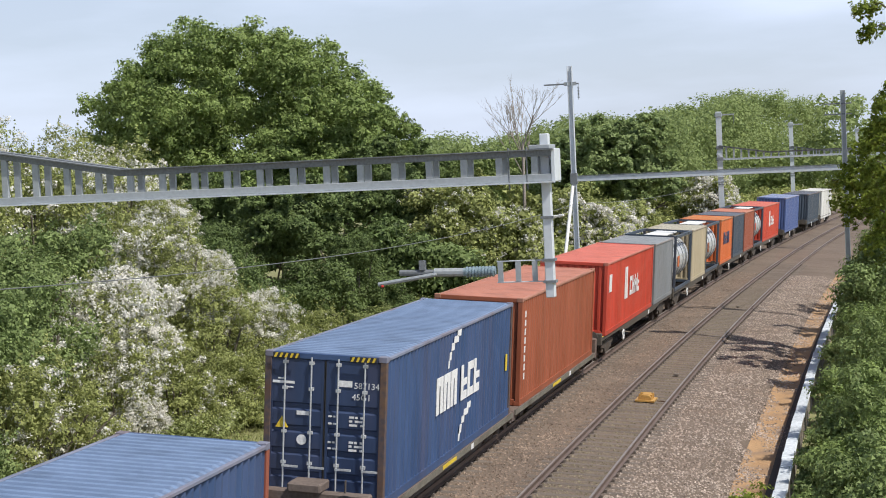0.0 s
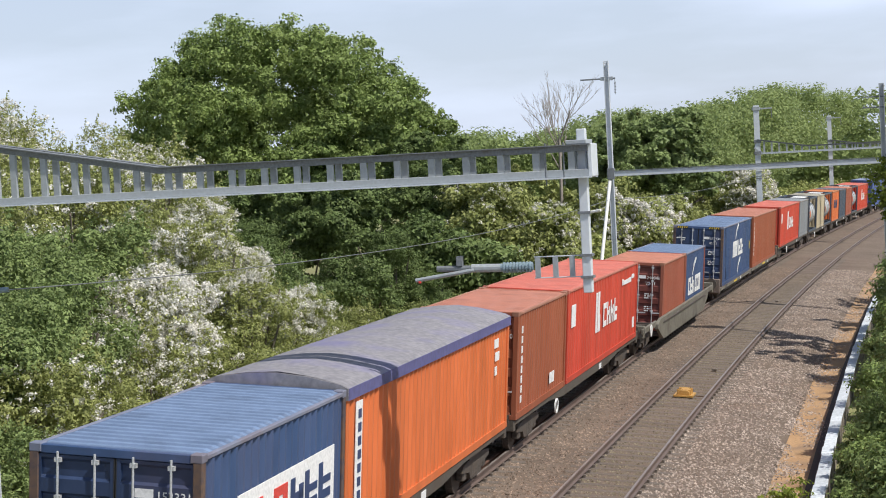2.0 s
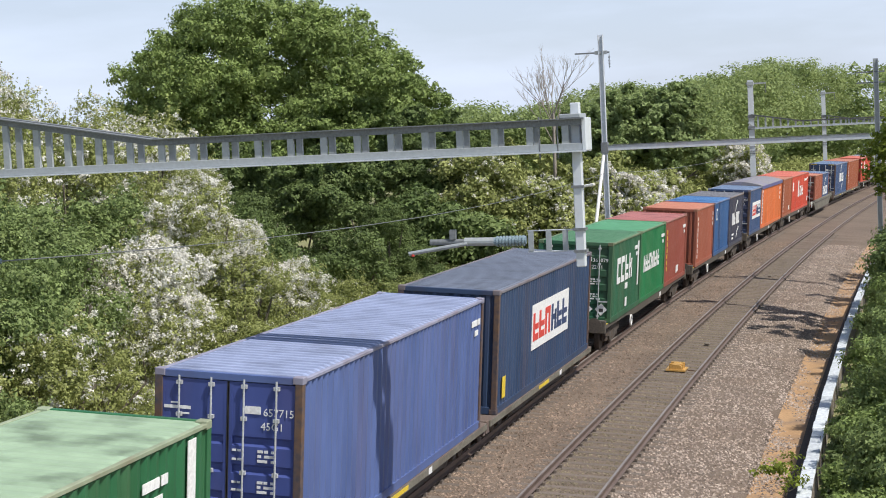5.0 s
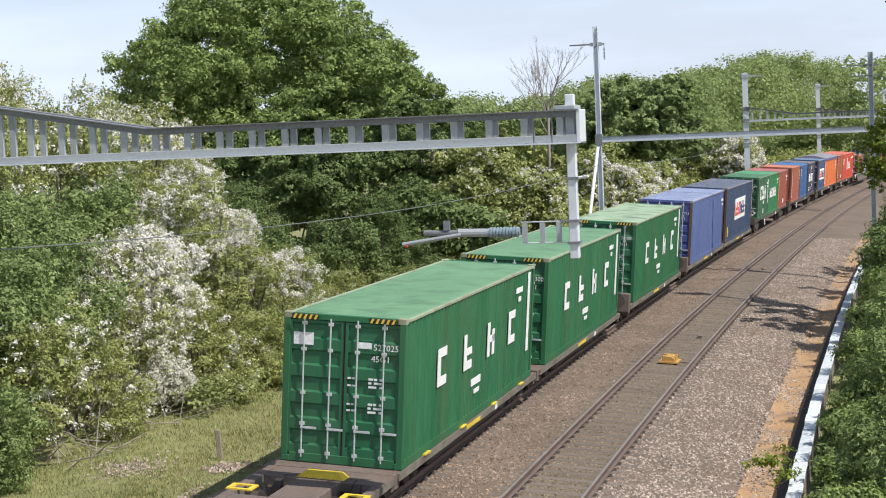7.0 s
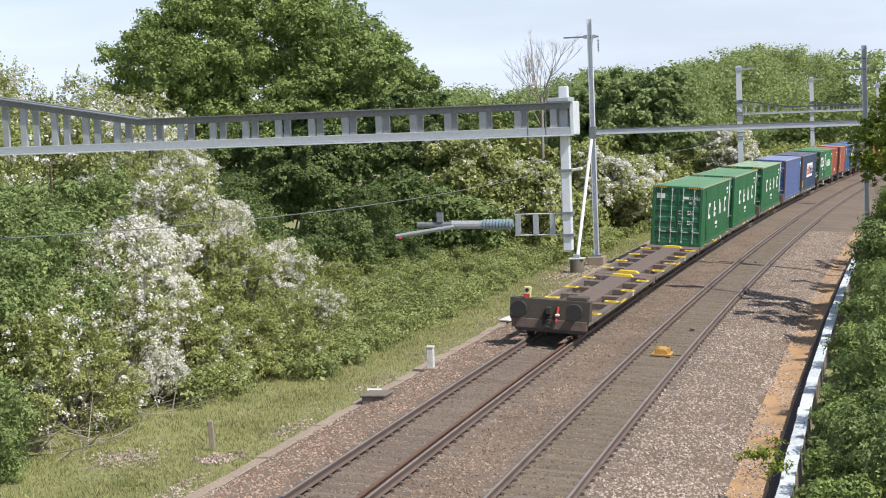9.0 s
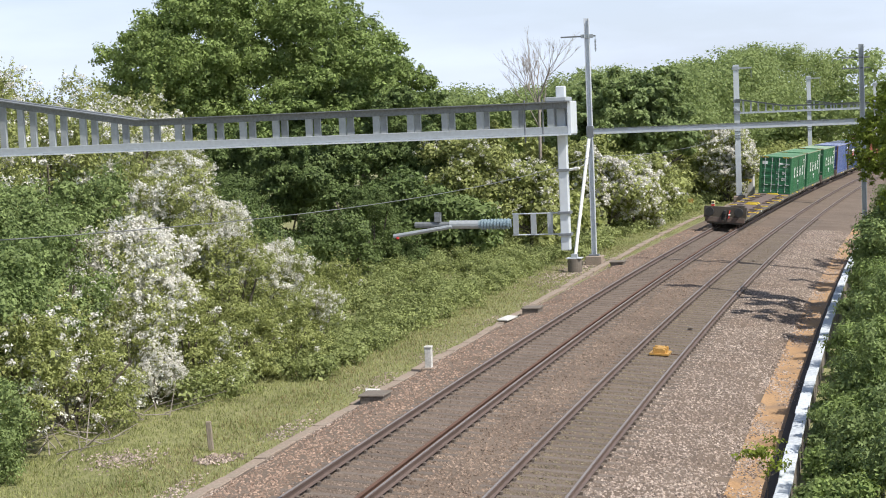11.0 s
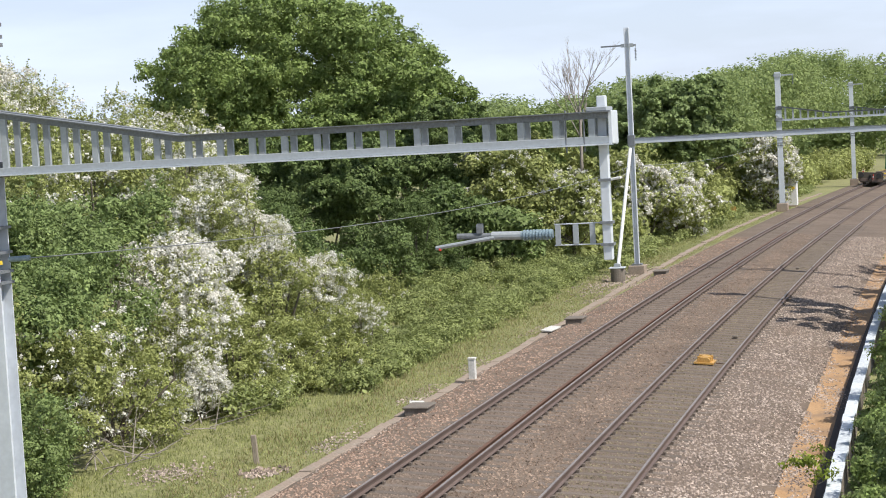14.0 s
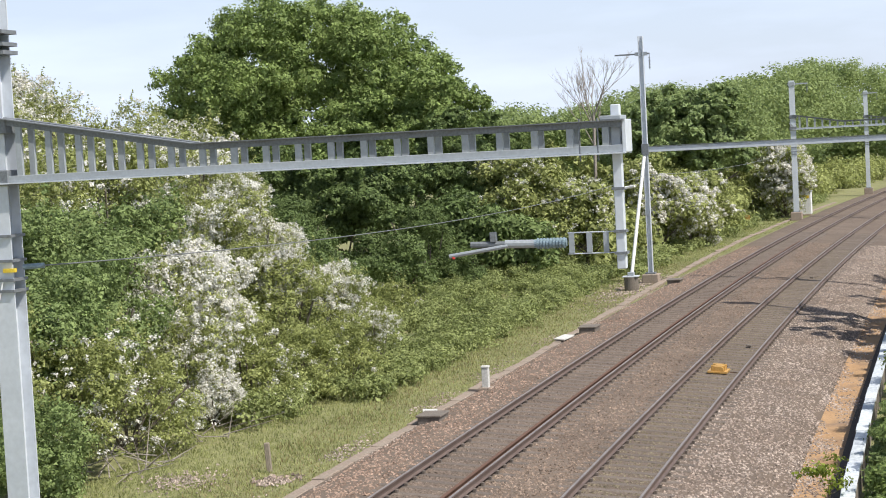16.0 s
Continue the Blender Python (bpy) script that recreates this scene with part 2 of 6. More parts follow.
def text_mesh(word, size, m, material, parent, name="lettering"):
    """Readable numbers as flat raised letters."""
    cu = bpy.data.curves.new(name, "FONT")
    cu.body, cu.size, cu.extrude, cu.align_x, cu.resolution_u = word, size, 0.002, "CENTER", 2
    tmp = bpy.data.objects.new(name, cu)
    me = bpy.data.meshes.new_from_object(tmp)
    bpy.data.objects.remove(tmp)
    me.materials.clear()
    me.materials.append(material)
    ob = new(name, me)
    ob.parent, ob.matrix_basis = parent, m
    return ob


# ================= the line =================
CANT = Matrix.Rotation(radians(4.64), 4, "Y")
K0, K1, D2 = 0.582e-3, -0.165e-5, 3.6
S_LO, S_HI, STEP = -300, 720, 2.0


def heading(s):
    s = max(-60.0, min(330.0, s))
    return K0 * s + K1 * s * s / 2


TAB = {0: (0.0, 0.0)}
for sign in (1, -1):
    cx = cy = 0.0
    for k in range(1, int((S_HI if sign > 0 else -S_LO) / STEP) + 2):
        h = heading(sign * (k - 0.5) * STEP)
        cx, cy = cx + sign * STEP * math.sin(h), cy + sign * STEP * math.cos(h)
        TAB[sign * k] = (cx, cy)


def centre(s):
    k = math.floor(s / STEP)
    f = s / STEP - k
    a, b = TAB[k], TAB[k + 1]
    return a[0] + (b[0] - a[0]) * f, a[1] + (b[1] - a[1]) * f


def on_line(s, off=0.0, z=0.0):
    """A point by distance along the line, sideways offset and height over the rails, both tracks leaning into the curve."""
    x, y = centre(s)
    h = heading(s)
    return CANT @ Vector((x + math.cos(h) * off, y - math.sin(h) * off, z))


def pose_on_line(s, off=0.0, z=0.0):
    x, y = centre(s)
    h = heading(s)
    return CANT @ Matrix.Translation((x + math.cos(h) * off, y - math.sin(h) * off, z)) @ Matrix.Rotation(-h, 4, "Z")


def upright(s, off, dz=0.0):
    """A pose on the ground beside the line, standing plumb."""
    p = on_line(s, off, 0)
    return Matrix.Translation((p.x, p.y, ground_z(s, off) + dz)) @ Matrix.Rotation(-heading(s), 4, "Z")


L_EDGE, R_EDGE = -2.3, 6.4


def ground_z(s, off):
    """The ground's height: ballast in the plane of the tracks, level verges left and right."""
    bumps = 0.05 * noise.noise((s * 0.35, off * 0.5, 0.3))
    if off < L_EDGE:
        zl = on_line(s, L_EDGE, -0.28).z
        d = L_EDGE - off
        return zl - 0.16 * min(1, d / 0.7) + 0.02 * max(0, d - 4) + bumps * min(1, d / 2)
    if off > R_EDGE:
        zr = on_line(s, R_EDGE, -0.24).z
        d = off - R_EDGE
        return zr - 0.28 * min(1, d / 0.9) + 0.10 * max(0, min(d - 2.6, 14)) + bumps * min(1, d / 2)
    z = -0.24
    if -1.45 > off:
        z -= 0.04 * (-1.45 - off) / 0.85
    return on_line(s, off, z).z

# ================= ground =================
def strip(name, offs, s0, s1, step, material, kind="structure", label="", lift=0.0):
    verts, faces = [], []
    ns = int((s1 - s0) / step) + 1
    for i in range(ns):
        s = s0 + i * step
        for o in offs:
            p = on_line(s, o, 0)
            verts.append((p.x, p.y, ground_z(s, o) + lift))
    w = len(offs)
    for i in range(ns - 1):
        for j in range(w - 1):
            a = i * w + j
            faces.append((a, a + 1, a + w + 1, a + w))
    ob = raw(name, verts, faces, material)
    ob.data.polygons.foreach_set("use_smooth", [True] * len(ob.data.polygons))
    return tagged(ob, label, kind=kind)


# one sheet of earth out to the horizon, finer beside the line
offs = [-2600, -900, -400, -200, -120, -80, -50, -35, -25, -18, -14, -11, -9, -7.5, -6.5, -5.5, -4.8, -4.2, -3.7, -3.3, -3.0, -2.7, L_EDGE, -1.9, -1.45,
        0, 1.8, 3.6, 5.2, R_EDGE, 6.8, 7.3, 7.7, 8.2, 8.6, 9.2, 10, 12, 15, 20, 30, 50, 90, 200, 500, 1200, 2600]
strip("ground", offs, -290, 700, 2.0, M["earth"], label="green grassy earth beside the railway", lift=-0.03)
strip("ballast_bed", [-2.75, L_EDGE, -1.9, -1.45, -0.7, 0, 0.7, 1.8, 2.8, 3.6, 4.4, 5.2, 5.9, R_EDGE, 6.9, 7.15], -290, 700, 1.0, M["ballast"],
      label="brown stone ballast bed under two tracks", lift=0.0)
strip("sandy_strip", [7.1, 7.3, 7.6, 8.0, 8.35], -60, 90, 1.0, M["sand"], label="bare orange sandy soil beside the ballast", lift=0.02)

# dark strip deepens the wall's shadow at its foot; shade is in the colour
M["soil"] = surface("shade_darkened_soil", (0.055, 0.044, 0.038), (0.09, 0.072, 0.06), 1.0, 20, 0.95, 0, 0.5, (0.1, 0.07, 0.045), 0.4)
strip("soil_strip", [7.93, 8.02, 8.2, 8.38], -60, 90, 1.0, M["soil"], label="darkened strip of soil deepening the low wall's shadow", lift=0.04)


def stones(name, s0, s1, o0, o1, count, size, material, label, seed, power=1.5, ragged=0.0, patchy=False, heap=False):
    """Loose angular stones, each a three-sided pebble half sunk in the bed."""
    rng = np.random.default_rng(seed)
    s = s0 + (s1 - s0) * rng.random(count) ** power
    u = rng.random(count)
    o = o0 + (o1 - o0) * u
    if heap:
        s = rng.normal((s0 + s1) / 2, (s1 - s0) / 4, count)
        o = rng.normal((o0 + o1) / 2, (o1 - o0) / 4, count)
    if ragged:
        o += ragged * u ** 4 * np.array([noise.noise((a * 0.45, 3.1, seed)) + 0.5 * noise.noise((a * 1.7, 1.1, seed)) for a in s])
    if patchy:
        keep = np.array([noise.noise((a * 0.28, b * 0.8, seed)) for a, b in zip(s, o)]) > rng.normal(0.06, 0.12, count)
        s, o = s[keep], o[keep]
        count = len(s)
    base = np.array([(1, 0, -0.15), (-0.5, 0.87, -0.15), (-0.5, -0.87, -0.15), (0, 0, 0.55)])
    tri = np.array([(0, 1, 3), (1, 2, 3), (2, 0, 3)])
    P = np.array([(*on_line(a, b, 0).xy, ground_z(a, b) + (0.022 if b > 7.0 else 0.0)) for a, b in zip(s, o)])
    r = size * rng.uniform(0.5, 1.3, count)
    a = rng.random(count) * 6.28
    c, d = (np.cos(a) * r)[:, None], (np.sin(a) * r)[:, None]
    v = base * rng.uniform(0.6, 1.35, (count, 4, 3)) + rng.normal(scale=(0.3, 0.3, 0.0), size=(count, 4, 3)) * (base[:, 2:] > 0)
    V = np.stack([P[:, :1] + c * v[:, :, 0] - d * v[:, :, 1], P[:, 1:2] + d * v[:, :, 0] + c * v[:, :, 1], P[:, 2:] + r[:, None] * v[:, :, 2] + 0.004], 2)
    F = tri[None] + 4 * np.arange(count)[:, None, None]
    return tagged(raw(name, V.reshape(-1, 3).tolist(), F.reshape(-1, 3).tolist(), material), label, "ballast", kind="stuff")


stones("ballast_stones", 2, 80, -2.62, -0.85, 13000, 0.043, M["stone_red"], "loose reddish brown ballast stones on the outer shoulder", 3)
stones("ballast_stones", 2, 80, -0.7, 0.7, 15000, 0.034, M["stone_dark"], "grimy dark brown ballast stones between the rails", 7)
stones("ballast_stones", 2, 85, 0.82, 2.8, 17000, 0.042, M["stone"], "loose brown ballast stones between the two tracks", 8)
stones("ballast_stones", 2, 80, 2.9, 4.3, 15000, 0.034, M["stone_olive"], "dull olive brown ballast stones between the rails", 9)
stones("shoulder_stones", 0, 85, 4.4, 7.3, 30000, 0.045, M["stone_grey"], "pale pinkish grey ballast stones on the shoulder", 4, ragged=0.9)
stones("scattered_stones", -5, 85, 6.9, 8.15, 14000, 0.042, M["stone_grey"], "pale stones strewn in patches over the sandy strip", 6, patchy=True)
stones("scattered_stones", 3, 75, -3.9, -2.5, 7000, 0.04, M["stone_grey"], "pale stones strewn along the cable trough", 5, patchy=True)
stones("scattered_stones", 7.4, 9.6, -7.1, -5.3, 420, 0.045, M["stone_grey"], "patch of pale rubble in the grass", 12, heap=True)
stones("scattered_stones", 8.1, 9.3, -4.5, -3.6, 130, 0.075, M["stone_grey"], "small heap of broken stone beside the trough", 14, heap=True)
stones("scattered_stones", 47, 61, -5.6, -3.2, 1300, 0.06, M["stone_grey"], "pale trampled rubble round the mast feet", 13, heap=True)


# ================= rails and sleepers =================
def rail(name, off, s0, s1, label, top=0.0, mat=None):
    """Flat-bottom rail: foot, web and head, with a bright running band on top."""
    prof = [(-0.07, -0.16), (0.07, -0.16), (0.07, -0.145), (0.012, -0.125), (0.012, -0.045), (0.036, -0.035), (0.036, -0.004),
            (-0.036, -0.004), (-0.036, -0.035), (-0.012, -0.045), (-0.012, -0.125), (-0.07, -0.145)]
    verts, faces, n = [], [], len(prof)
    ks = [s0 + i * 3.0 for i in range(int((s1 - s0) / 3) + 1)]
    for s in ks:
        for u, v in prof:
            verts.append(on_line(s, off + u, v + top))
    for i in range(len(ks) - 1):
        for j in range(n):
            a, b = i * n + j, i * n + (j + 1) % n
            faces.append((a, b, b + n, a + n))
    ob = raw(name, verts, faces, mat or M["rail"])
    tagged(ob, label, "rail", "running rails")
    if mat is None:
        v2, f2 = [], []
        for s in ks:
            v2 += [on_line(s, off - 0.024, 0.0 + top), on_line(s, off + 0.024, 0.0 + top)]
        for i in range(len(ks) - 1):
            f2.append((2 * i, 2 * i + 1, 2 * i + 3, 2 * i + 2))
        raw("running_band", v2, f2, M["rail_top"], ob, "bright polished running surface")
    return ob


for off in (-0.7525, 0.7525, D2 - 0.7525, D2 + 0.7525):
    rail("rail", off, -285, 690, "dark steel running rail with a bright worn head")
rail("spare_rail", 0.52, -30, 84, "rusty spare rail lying inside the track", top=-0.06, mat=M["rust_rail"])


def sleeper_mesh():
    bm = bmesh.new()
    box(bm, -1.25, 1.25, -0.12, 0.12, -0.40, -0.222, 0.02)
    for x in (-0.7525, 0.7525):
        box(bm, x - 0.13, x - 0.072, -0.05, 0.05, -0.238, -0.15)
        box(bm, x + 0.072, x + 0.13, -0.05, 0.05, -0.238, -0.15)
    me = bpy.data.meshes.new("sleeper")
    bm.to_mesh(me)
    bm.free()
    me.materials.append(M["sleeper"])
    return me


SLEEPER = sleeper_mesh()
for off in (0.0, D2):
    track = thing("track", Matrix.Identity(4), "ballasted railway track on grimy concrete sleepers", "track", "two parallel tracks", "structure")
    for i in range(150):
        ob = new("sleeper", SLEEPER)
        ob.matrix_world = pose_on_line(-2 + 0.65 * i, off)
        ob.parent = track

# ================= overhead line structures =================
def h_outline(bm, x, y, z0, z1, pts):
    lo = [bm.verts.new((x + u, y + v, z0)) for u, v in pts]
    hi = [bm.verts.new((x + u, y + v, z1)) for u, v in pts]
    n = len(pts)
    faces = [bm.faces.new(lo[::-1]), bm.faces.new(hi)] + [bm.faces.new((lo[i], lo[(i + 1) % n], hi[(i + 1) % n], hi[i])) for i in range(n)]
    bmesh.ops.recalc_face_normals(bm, faces=faces)


def h_section(bm, x, y, z0, z1, w, d, t=0.025):
    """An H post whose flanges face along the line."""
    a, b, c, k = w / 2, d / 2, d / 2 - t, t / 2
    h_outline(bm, x, y, z0, z1, [(-a, -b), (a, -b), (a, -c), (k, -c), (k, c), (a, c), (a, b), (-a, b), (-a, c), (-k, c), (-k, -c), (-a, -c)])


def flange_post(bm, x, y, z0, z1, w, d, t=0.03):
    """An H post turned so that its recessed web faces along the line."""
    a, b, c, k = d / 2, w / 2, w / 2 - t, t / 2
    pts = [(-a, -b), (a, -b), (a, -c), (k, -c), (k, c), (a, c), (a, b), (-a, b), (-a, c), (-k, c), (-k, -c), (-a, -c)]
    h_outline(bm, x, y, z0, z1, [(v, u) for u, v in pts])


def hanging_insulator(parent, x, z):
    bm = rod((x, 0, z), (x, 0, z - 0.75), 0.014, seg=6)
    for k in range(8):
        tube(bm, (x, 0, z - 0.15 - 0.07 * k), (x, 0, z - 0.18 - 0.07 * k), 0.05, seg=8)
    part("hanging_insulator", bm, M["galv_dull"], parent, "grey hanging disc insulator")


def boom_mast(m, tall, label, with_arm):
    """A steel mast with a lattice boom reaching over both tracks. Origin at the mast's foot; the boom runs to +x at 6.75 m."""
    e = thing("overhead_line_mast", m, label, "mast", "boom masts along the line")
    bm = bmesh.new()
    h_section(bm, 0, 0, -0.6, tall, 0.42, 0.42)
    part("post", bm, M["galv_light"], e)
    part("foundation", solid(-0.45, 0.45, -0.5, 0.5, -1.0, 0.12, 0.04), M["concrete"], e, "square concrete foundation")
    bm = solid(-0.3, 0.3, -0.33, 0.33, 0.12, 0.17)
    part("base_plate", bm, M["galv_dull"], e)
    # head bracket and short arm
    part("head_bracket", solid(-0.27, 0.27, -0.27, 0.27, tall - 0.42, tall - 0.12, 0.015), M["galv"], e)
    bm = solid(-0.35, 1.25, -0.06, 0.06, tall - 0.33, tall - 0.22)
    part("head_arm", bm, M["galv"], e)
    hanging_insulator(e, 1.2, tall - 0.33)
    z0, zt, zm, xb, xe = 6.74, 7.92, 7.25, 3.92, 11.5
    # shade and sun set by steel tone: top chord darker, bottom lip paler
    for y in (-0.23, 0.23):
        part("bottom_chord", solid(-0.05, xe, y - 0.045, y + 0.045, z0, z0 + 0.12, 0.006), M["galv"], e)
        bm = prism([(0.0, zt - 0.1), (xb, zm - 0.1), (xe, zm - 0.1), (xe, zm), (xb, zm), (0.0, zt)], "y", y - 0.045, y + 0.045)
        part("top_chord", bm, M["galv_dull"], e)
        part("chord_lip", solid(-0.05, xe, y - 0.12, y + 0.085, z0 - 0.025, z0 - 0.001), M["galv_light"], e)
        bm = prism([(0.0, zt + 0.001), (xb, zm + 0.001), (xe, zm + 0.001), (xe, zm + 0.018), (xb, zm + 0.018), (0.0, zt + 0.018)], "y", y - 0.13, y + 0.13)
        part("chord_lip", bm, M["galv_dull"], e)
        x = 0.52
        while x < xe - 0.2:
            top = zt + (zm - zt) * min(1, x / xb) - 0.05
            part("batten", solid(x - 0.055, x + 0.055, y - 0.035, y + 0.035, z0 + 0.1, top), M["galv"], e)
            x += 0.592
    for k in range(9):
        x = 0.9 + k * 1.2
        part("cross_tie", solid(x - 0.03, x + 0.03, -0.18, 0.18, z0 + 0.01, z0 + 0.06), M["galv_dull"], e)
    # plates where the boom meets the post
    for z in (z0 - 0.05, zt - 0.3):
        part("clamp_plate", solid(-0.27, 0.3, -0.3, 0.3, z, z + 0.28, 0.02), M["galv_dull"], e)
    bm = prism([(0.1, z0 + 0.02), (-0.3, z0 + 0.5), (-0.22, z0 + 0.56), (0.22, z0 + 0.12)], "y", -0.29, -0.25)
    part("gusset", bm, M["galv"], e)
    # end box with head of the drop post
    part("end_plate", solid(xe - 0.05, xe + 0.02, -0.28, 0.28, z0 - 0.01, zm + 0.02, 0.01), M["galv_light"], e)
    part("drop_post", solid(11.24, 11.39, -0.08, 0.08, 4.82, 7.52, 0.012), M["galv_light"], e)
    part("saddle", solid(11.1, 11.44, -0.3, 0.3, zm + 0.02, zm + 0.09, 0.01), M["galv"], e)
    for z in (6.12, 5.42, 5.06):
        part("band", solid(11.21, 11.42, -0.11, 0.11, z, z + 0.045), M["galv_dull"], e)
    for x in (10.75, 11.05):
        part("u_bolt", rod((x, -0.27, z0 - 0.12), (x, -0.27, zm + 0.06), 0.014, seg=6), M["galv_dull"], e)
    part("spur", rod((11.38, 0, 6.14), (11.58, -0.05, 6.17), 0.022, seg=6), M["white_steel"], e)
    if with_arm:
        for z in (5.09, 5.44):
            part("bracket_rod", rod((10.42, 0, z), (11.24, 0, z), 0.01, seg=6), M["galv_light"], e)
        for x in (10.48, 10.78, 11.06):
            part("bracket_plate", solid(x - 0.045, x + 0.045, -0.012, 0.012, 5.1, 5.43), M["galv"], e)
        bm = rod((9.85, 0, 5.28), (10.4, 0, 5.29), 0.07, seg=12)
        for k in range(9):
            tube(bm, (9.9 + 0.055 * k, 0, 5.28), (9.93 + 0.055 * k, 0, 5.28), 0.09, seg=14)
        part("insulator", bm, M["insulator"], e, "blue-grey ribbed insulator")
        part("arm_tube", rod((8.75, 0, 5.30), (9.9, 0, 5.28), 0.05, seg=10), M["galv_dull"], e)
        part("sleeve", rod((9.35, 0, 5.29), (9.86, 0, 5.28), 0.07, seg=10), M["galv"], e)
        bm = rod((8.38, -0.05, 5.12), (9.4, -0.05, 5.26), 0.035, seg=8)
        part("registration_arm", bm, M["galv"], e)
        bm = solid(9.1, 9.2, -0.06, 0.06, 5.34, 5.5)
        part("wire_clamp", bm, M["galv_dull"], e)
        part("end_clip", solid(8.43, 8.475, -0.085, -0.015, 5.07, 5.115, 0.01), M["red_mark"], e, "red end clip")
    # fittings on the post
    for z in (4.75, 4.95, 5.3, 5.75):
        part("post_band", solid(-0.24, 0.24, -0.26, 0.26, z, z + 0.05), M["galv_dull"], e)
    bm = rod((0.02, -0.24, 5.0), (-0.2, -0.25, 4.2), 0.016, seg=6)
    part("bond_cable", bm, M["white"], e, "white bonding cable")
    return e


near_mast = boom_mast(Matrix.Translation((-6.03, 1.45, -0.03)), 12.0, "tall grey galvanised mast with lattice boom over both tracks", True)
boom_mast(Matrix.Translation((0.12, 113.2, 0.0)), 10.65, "distant grey galvanised mast with lattice boom", False)
boom_mast(Matrix.Translation((4.3, 162.1, -0.1)), 10.5, "distant grey galvanised mast with lattice boom", False)
boom_mast(Matrix.Translation((11.5, 212.0, -0.4)), 10.5, "distant grey galvanised mast with lattice boom", False)
for z in (9.2, 9.42, 9.05):
    part("ring_clamp", solid(-0.3, 0.34, -0.26, 0.26, z, z + 0.07), M["galv_dull"], near_mast)
part("yellow_band", solid(0.05, 0.285, -0.285, -0.2, 5.12, 5.19), M["yellow"], near_mast, "yellow wire clamp")
bm = rod((0.25, 0.1, 5.19), (0.62, 0.2, 5.2), 0.05, seg=10)
part("wire_insulator", bm, M["insulator"], near_mast, "dark ribbed wire insulator")

# portal: two tall posts, a slim beam and a white raking strut
portal = thing("overhead_line_portal", Matrix.Translation((-3.0, 57.02, 0.12)), "grey galvanised portal with slim beam and white raking strut", "portal")
bm = bmesh.new()
flange_post(bm, 0, 0, -0.3, 11.65, 0.24, 0.26)
part("post", bm, M["galv_light"], portal)
bm = bmesh.new()
flange_post(bm, 13.0, 0, -1.5, 9.75, 0.24, 0.26)
part("post", bm, M["galv"], portal)
part("beam", solid(-0.1, 13.1, -0.11, 0.11, 5.98, 6.23, 0.01), M["galv_light"], portal)
part("beam_flange", solid(-0.1, 13.1, -0.15, 0.15, 6.24, 6.27), M["galv_dull"], portal)
part("clamp_plate", solid(-0.17, 0.17, -0.17, 0.17, 5.85, 6.4, 0.01), M["galv_dull"], portal)
part("strut", rod((-0.35, -3.8, 0.1), (-0.05, -0.2, 5.75), 0.085, seg=12), M["white_steel"], portal, "white raking strut")
part("strut_foot", rod((-0.35, -3.8, -0.6), (-0.35, -3.8, 0.2), 0.34, seg=20), M["concrete_dark"], portal, "round dark concrete foot")
part("foot_plate", solid(-0.72, 0.02, -4.1, -3.5, 0.2, 0.25, 0.01), M["galv_light"], portal)
part("strut_shoe", solid(-0.5, -0.2, -3.95, -3.65, 0.25, 0.42, 0.01), M["galv"], portal)
part("foundation", solid(-0.4, 0.4, -0.4, 0.4, -0.6, 0.0, 0.03), M["concrete"], portal)
part("base_plate", solid(-0.25, 0.25, -0.25, 0.25, 0.0, 0.08), M["galv_dull"], portal)
part("head_arm", solid(-1.3, 0.42, -0.04, 0.04, 10.75, 10.82), M["galv_dull"], portal)
part("head_arm", solid(-0.3, 0.3, -0.1, 0.1, 10.7, 10.87), M["galv"], portal)
hanging_insulator(portal, 0.4, 10.75)
for z in (9.1, 8.6):
    part("head_arm", solid(12.1, 13.4, -0.04, 0.04, z, z + 0.06), M["galv_dull"], portal)


def wire(name, p, q, sag, r, label):
    p, q = Vector(p), Vector(q)
    cu = bpy.data.curves.new(name, "CURVE")
    cu.dimensions, cu.bevel_depth, cu.bevel_resolution = "3D", r, 1
    sp = cu.splines.new("POLY")
    sp.points.add(20)
    for i in range(21):
        f = i / 20
        v = p.lerp(q, f) - Vector((0, 0, 4 * sag * f * (1 - f)))
        sp.points[i].co = (*v, 1)
    me = bpy.data.meshes.new_from_object(bpy.data.objects.new(name, cu))
    me.materials.clear()
    me.materials.append(M["wire"])
    return tagged(new(name, me), label, "cable", "line-side wires")


wire("earth_wire", (-5.4, 1.6, 5.17), (-3.05, 56.9, 5.0), 0.55, 0.013, "thin grey earth wire slung between masts")
wire("earth_wire", (-3.05, 57.1, 5.0), (0.1, 113.0, 5.1), 0.4, 0.013, "thin grey earth wire slung between masts")
wire("earth_wire", (-6.1, 1.4, 5.17), (-9.0, -55.0, 5.2), 0.55, 0.013, "thin grey earth wire slung between masts")


# ================= lineside =================
def trough_off(s):
    pts = [(-40, -2.98), (30, -2.9), (53, -3.3), (86, -3.9), (133, -3.8), (200, -3.8)]
    for (a, u), (b, v) in zip(pts, pts[1:]):
        if s <= b:
            return u + (v - u) * max(0, (s - a)) / (b - a)
    return -3.8


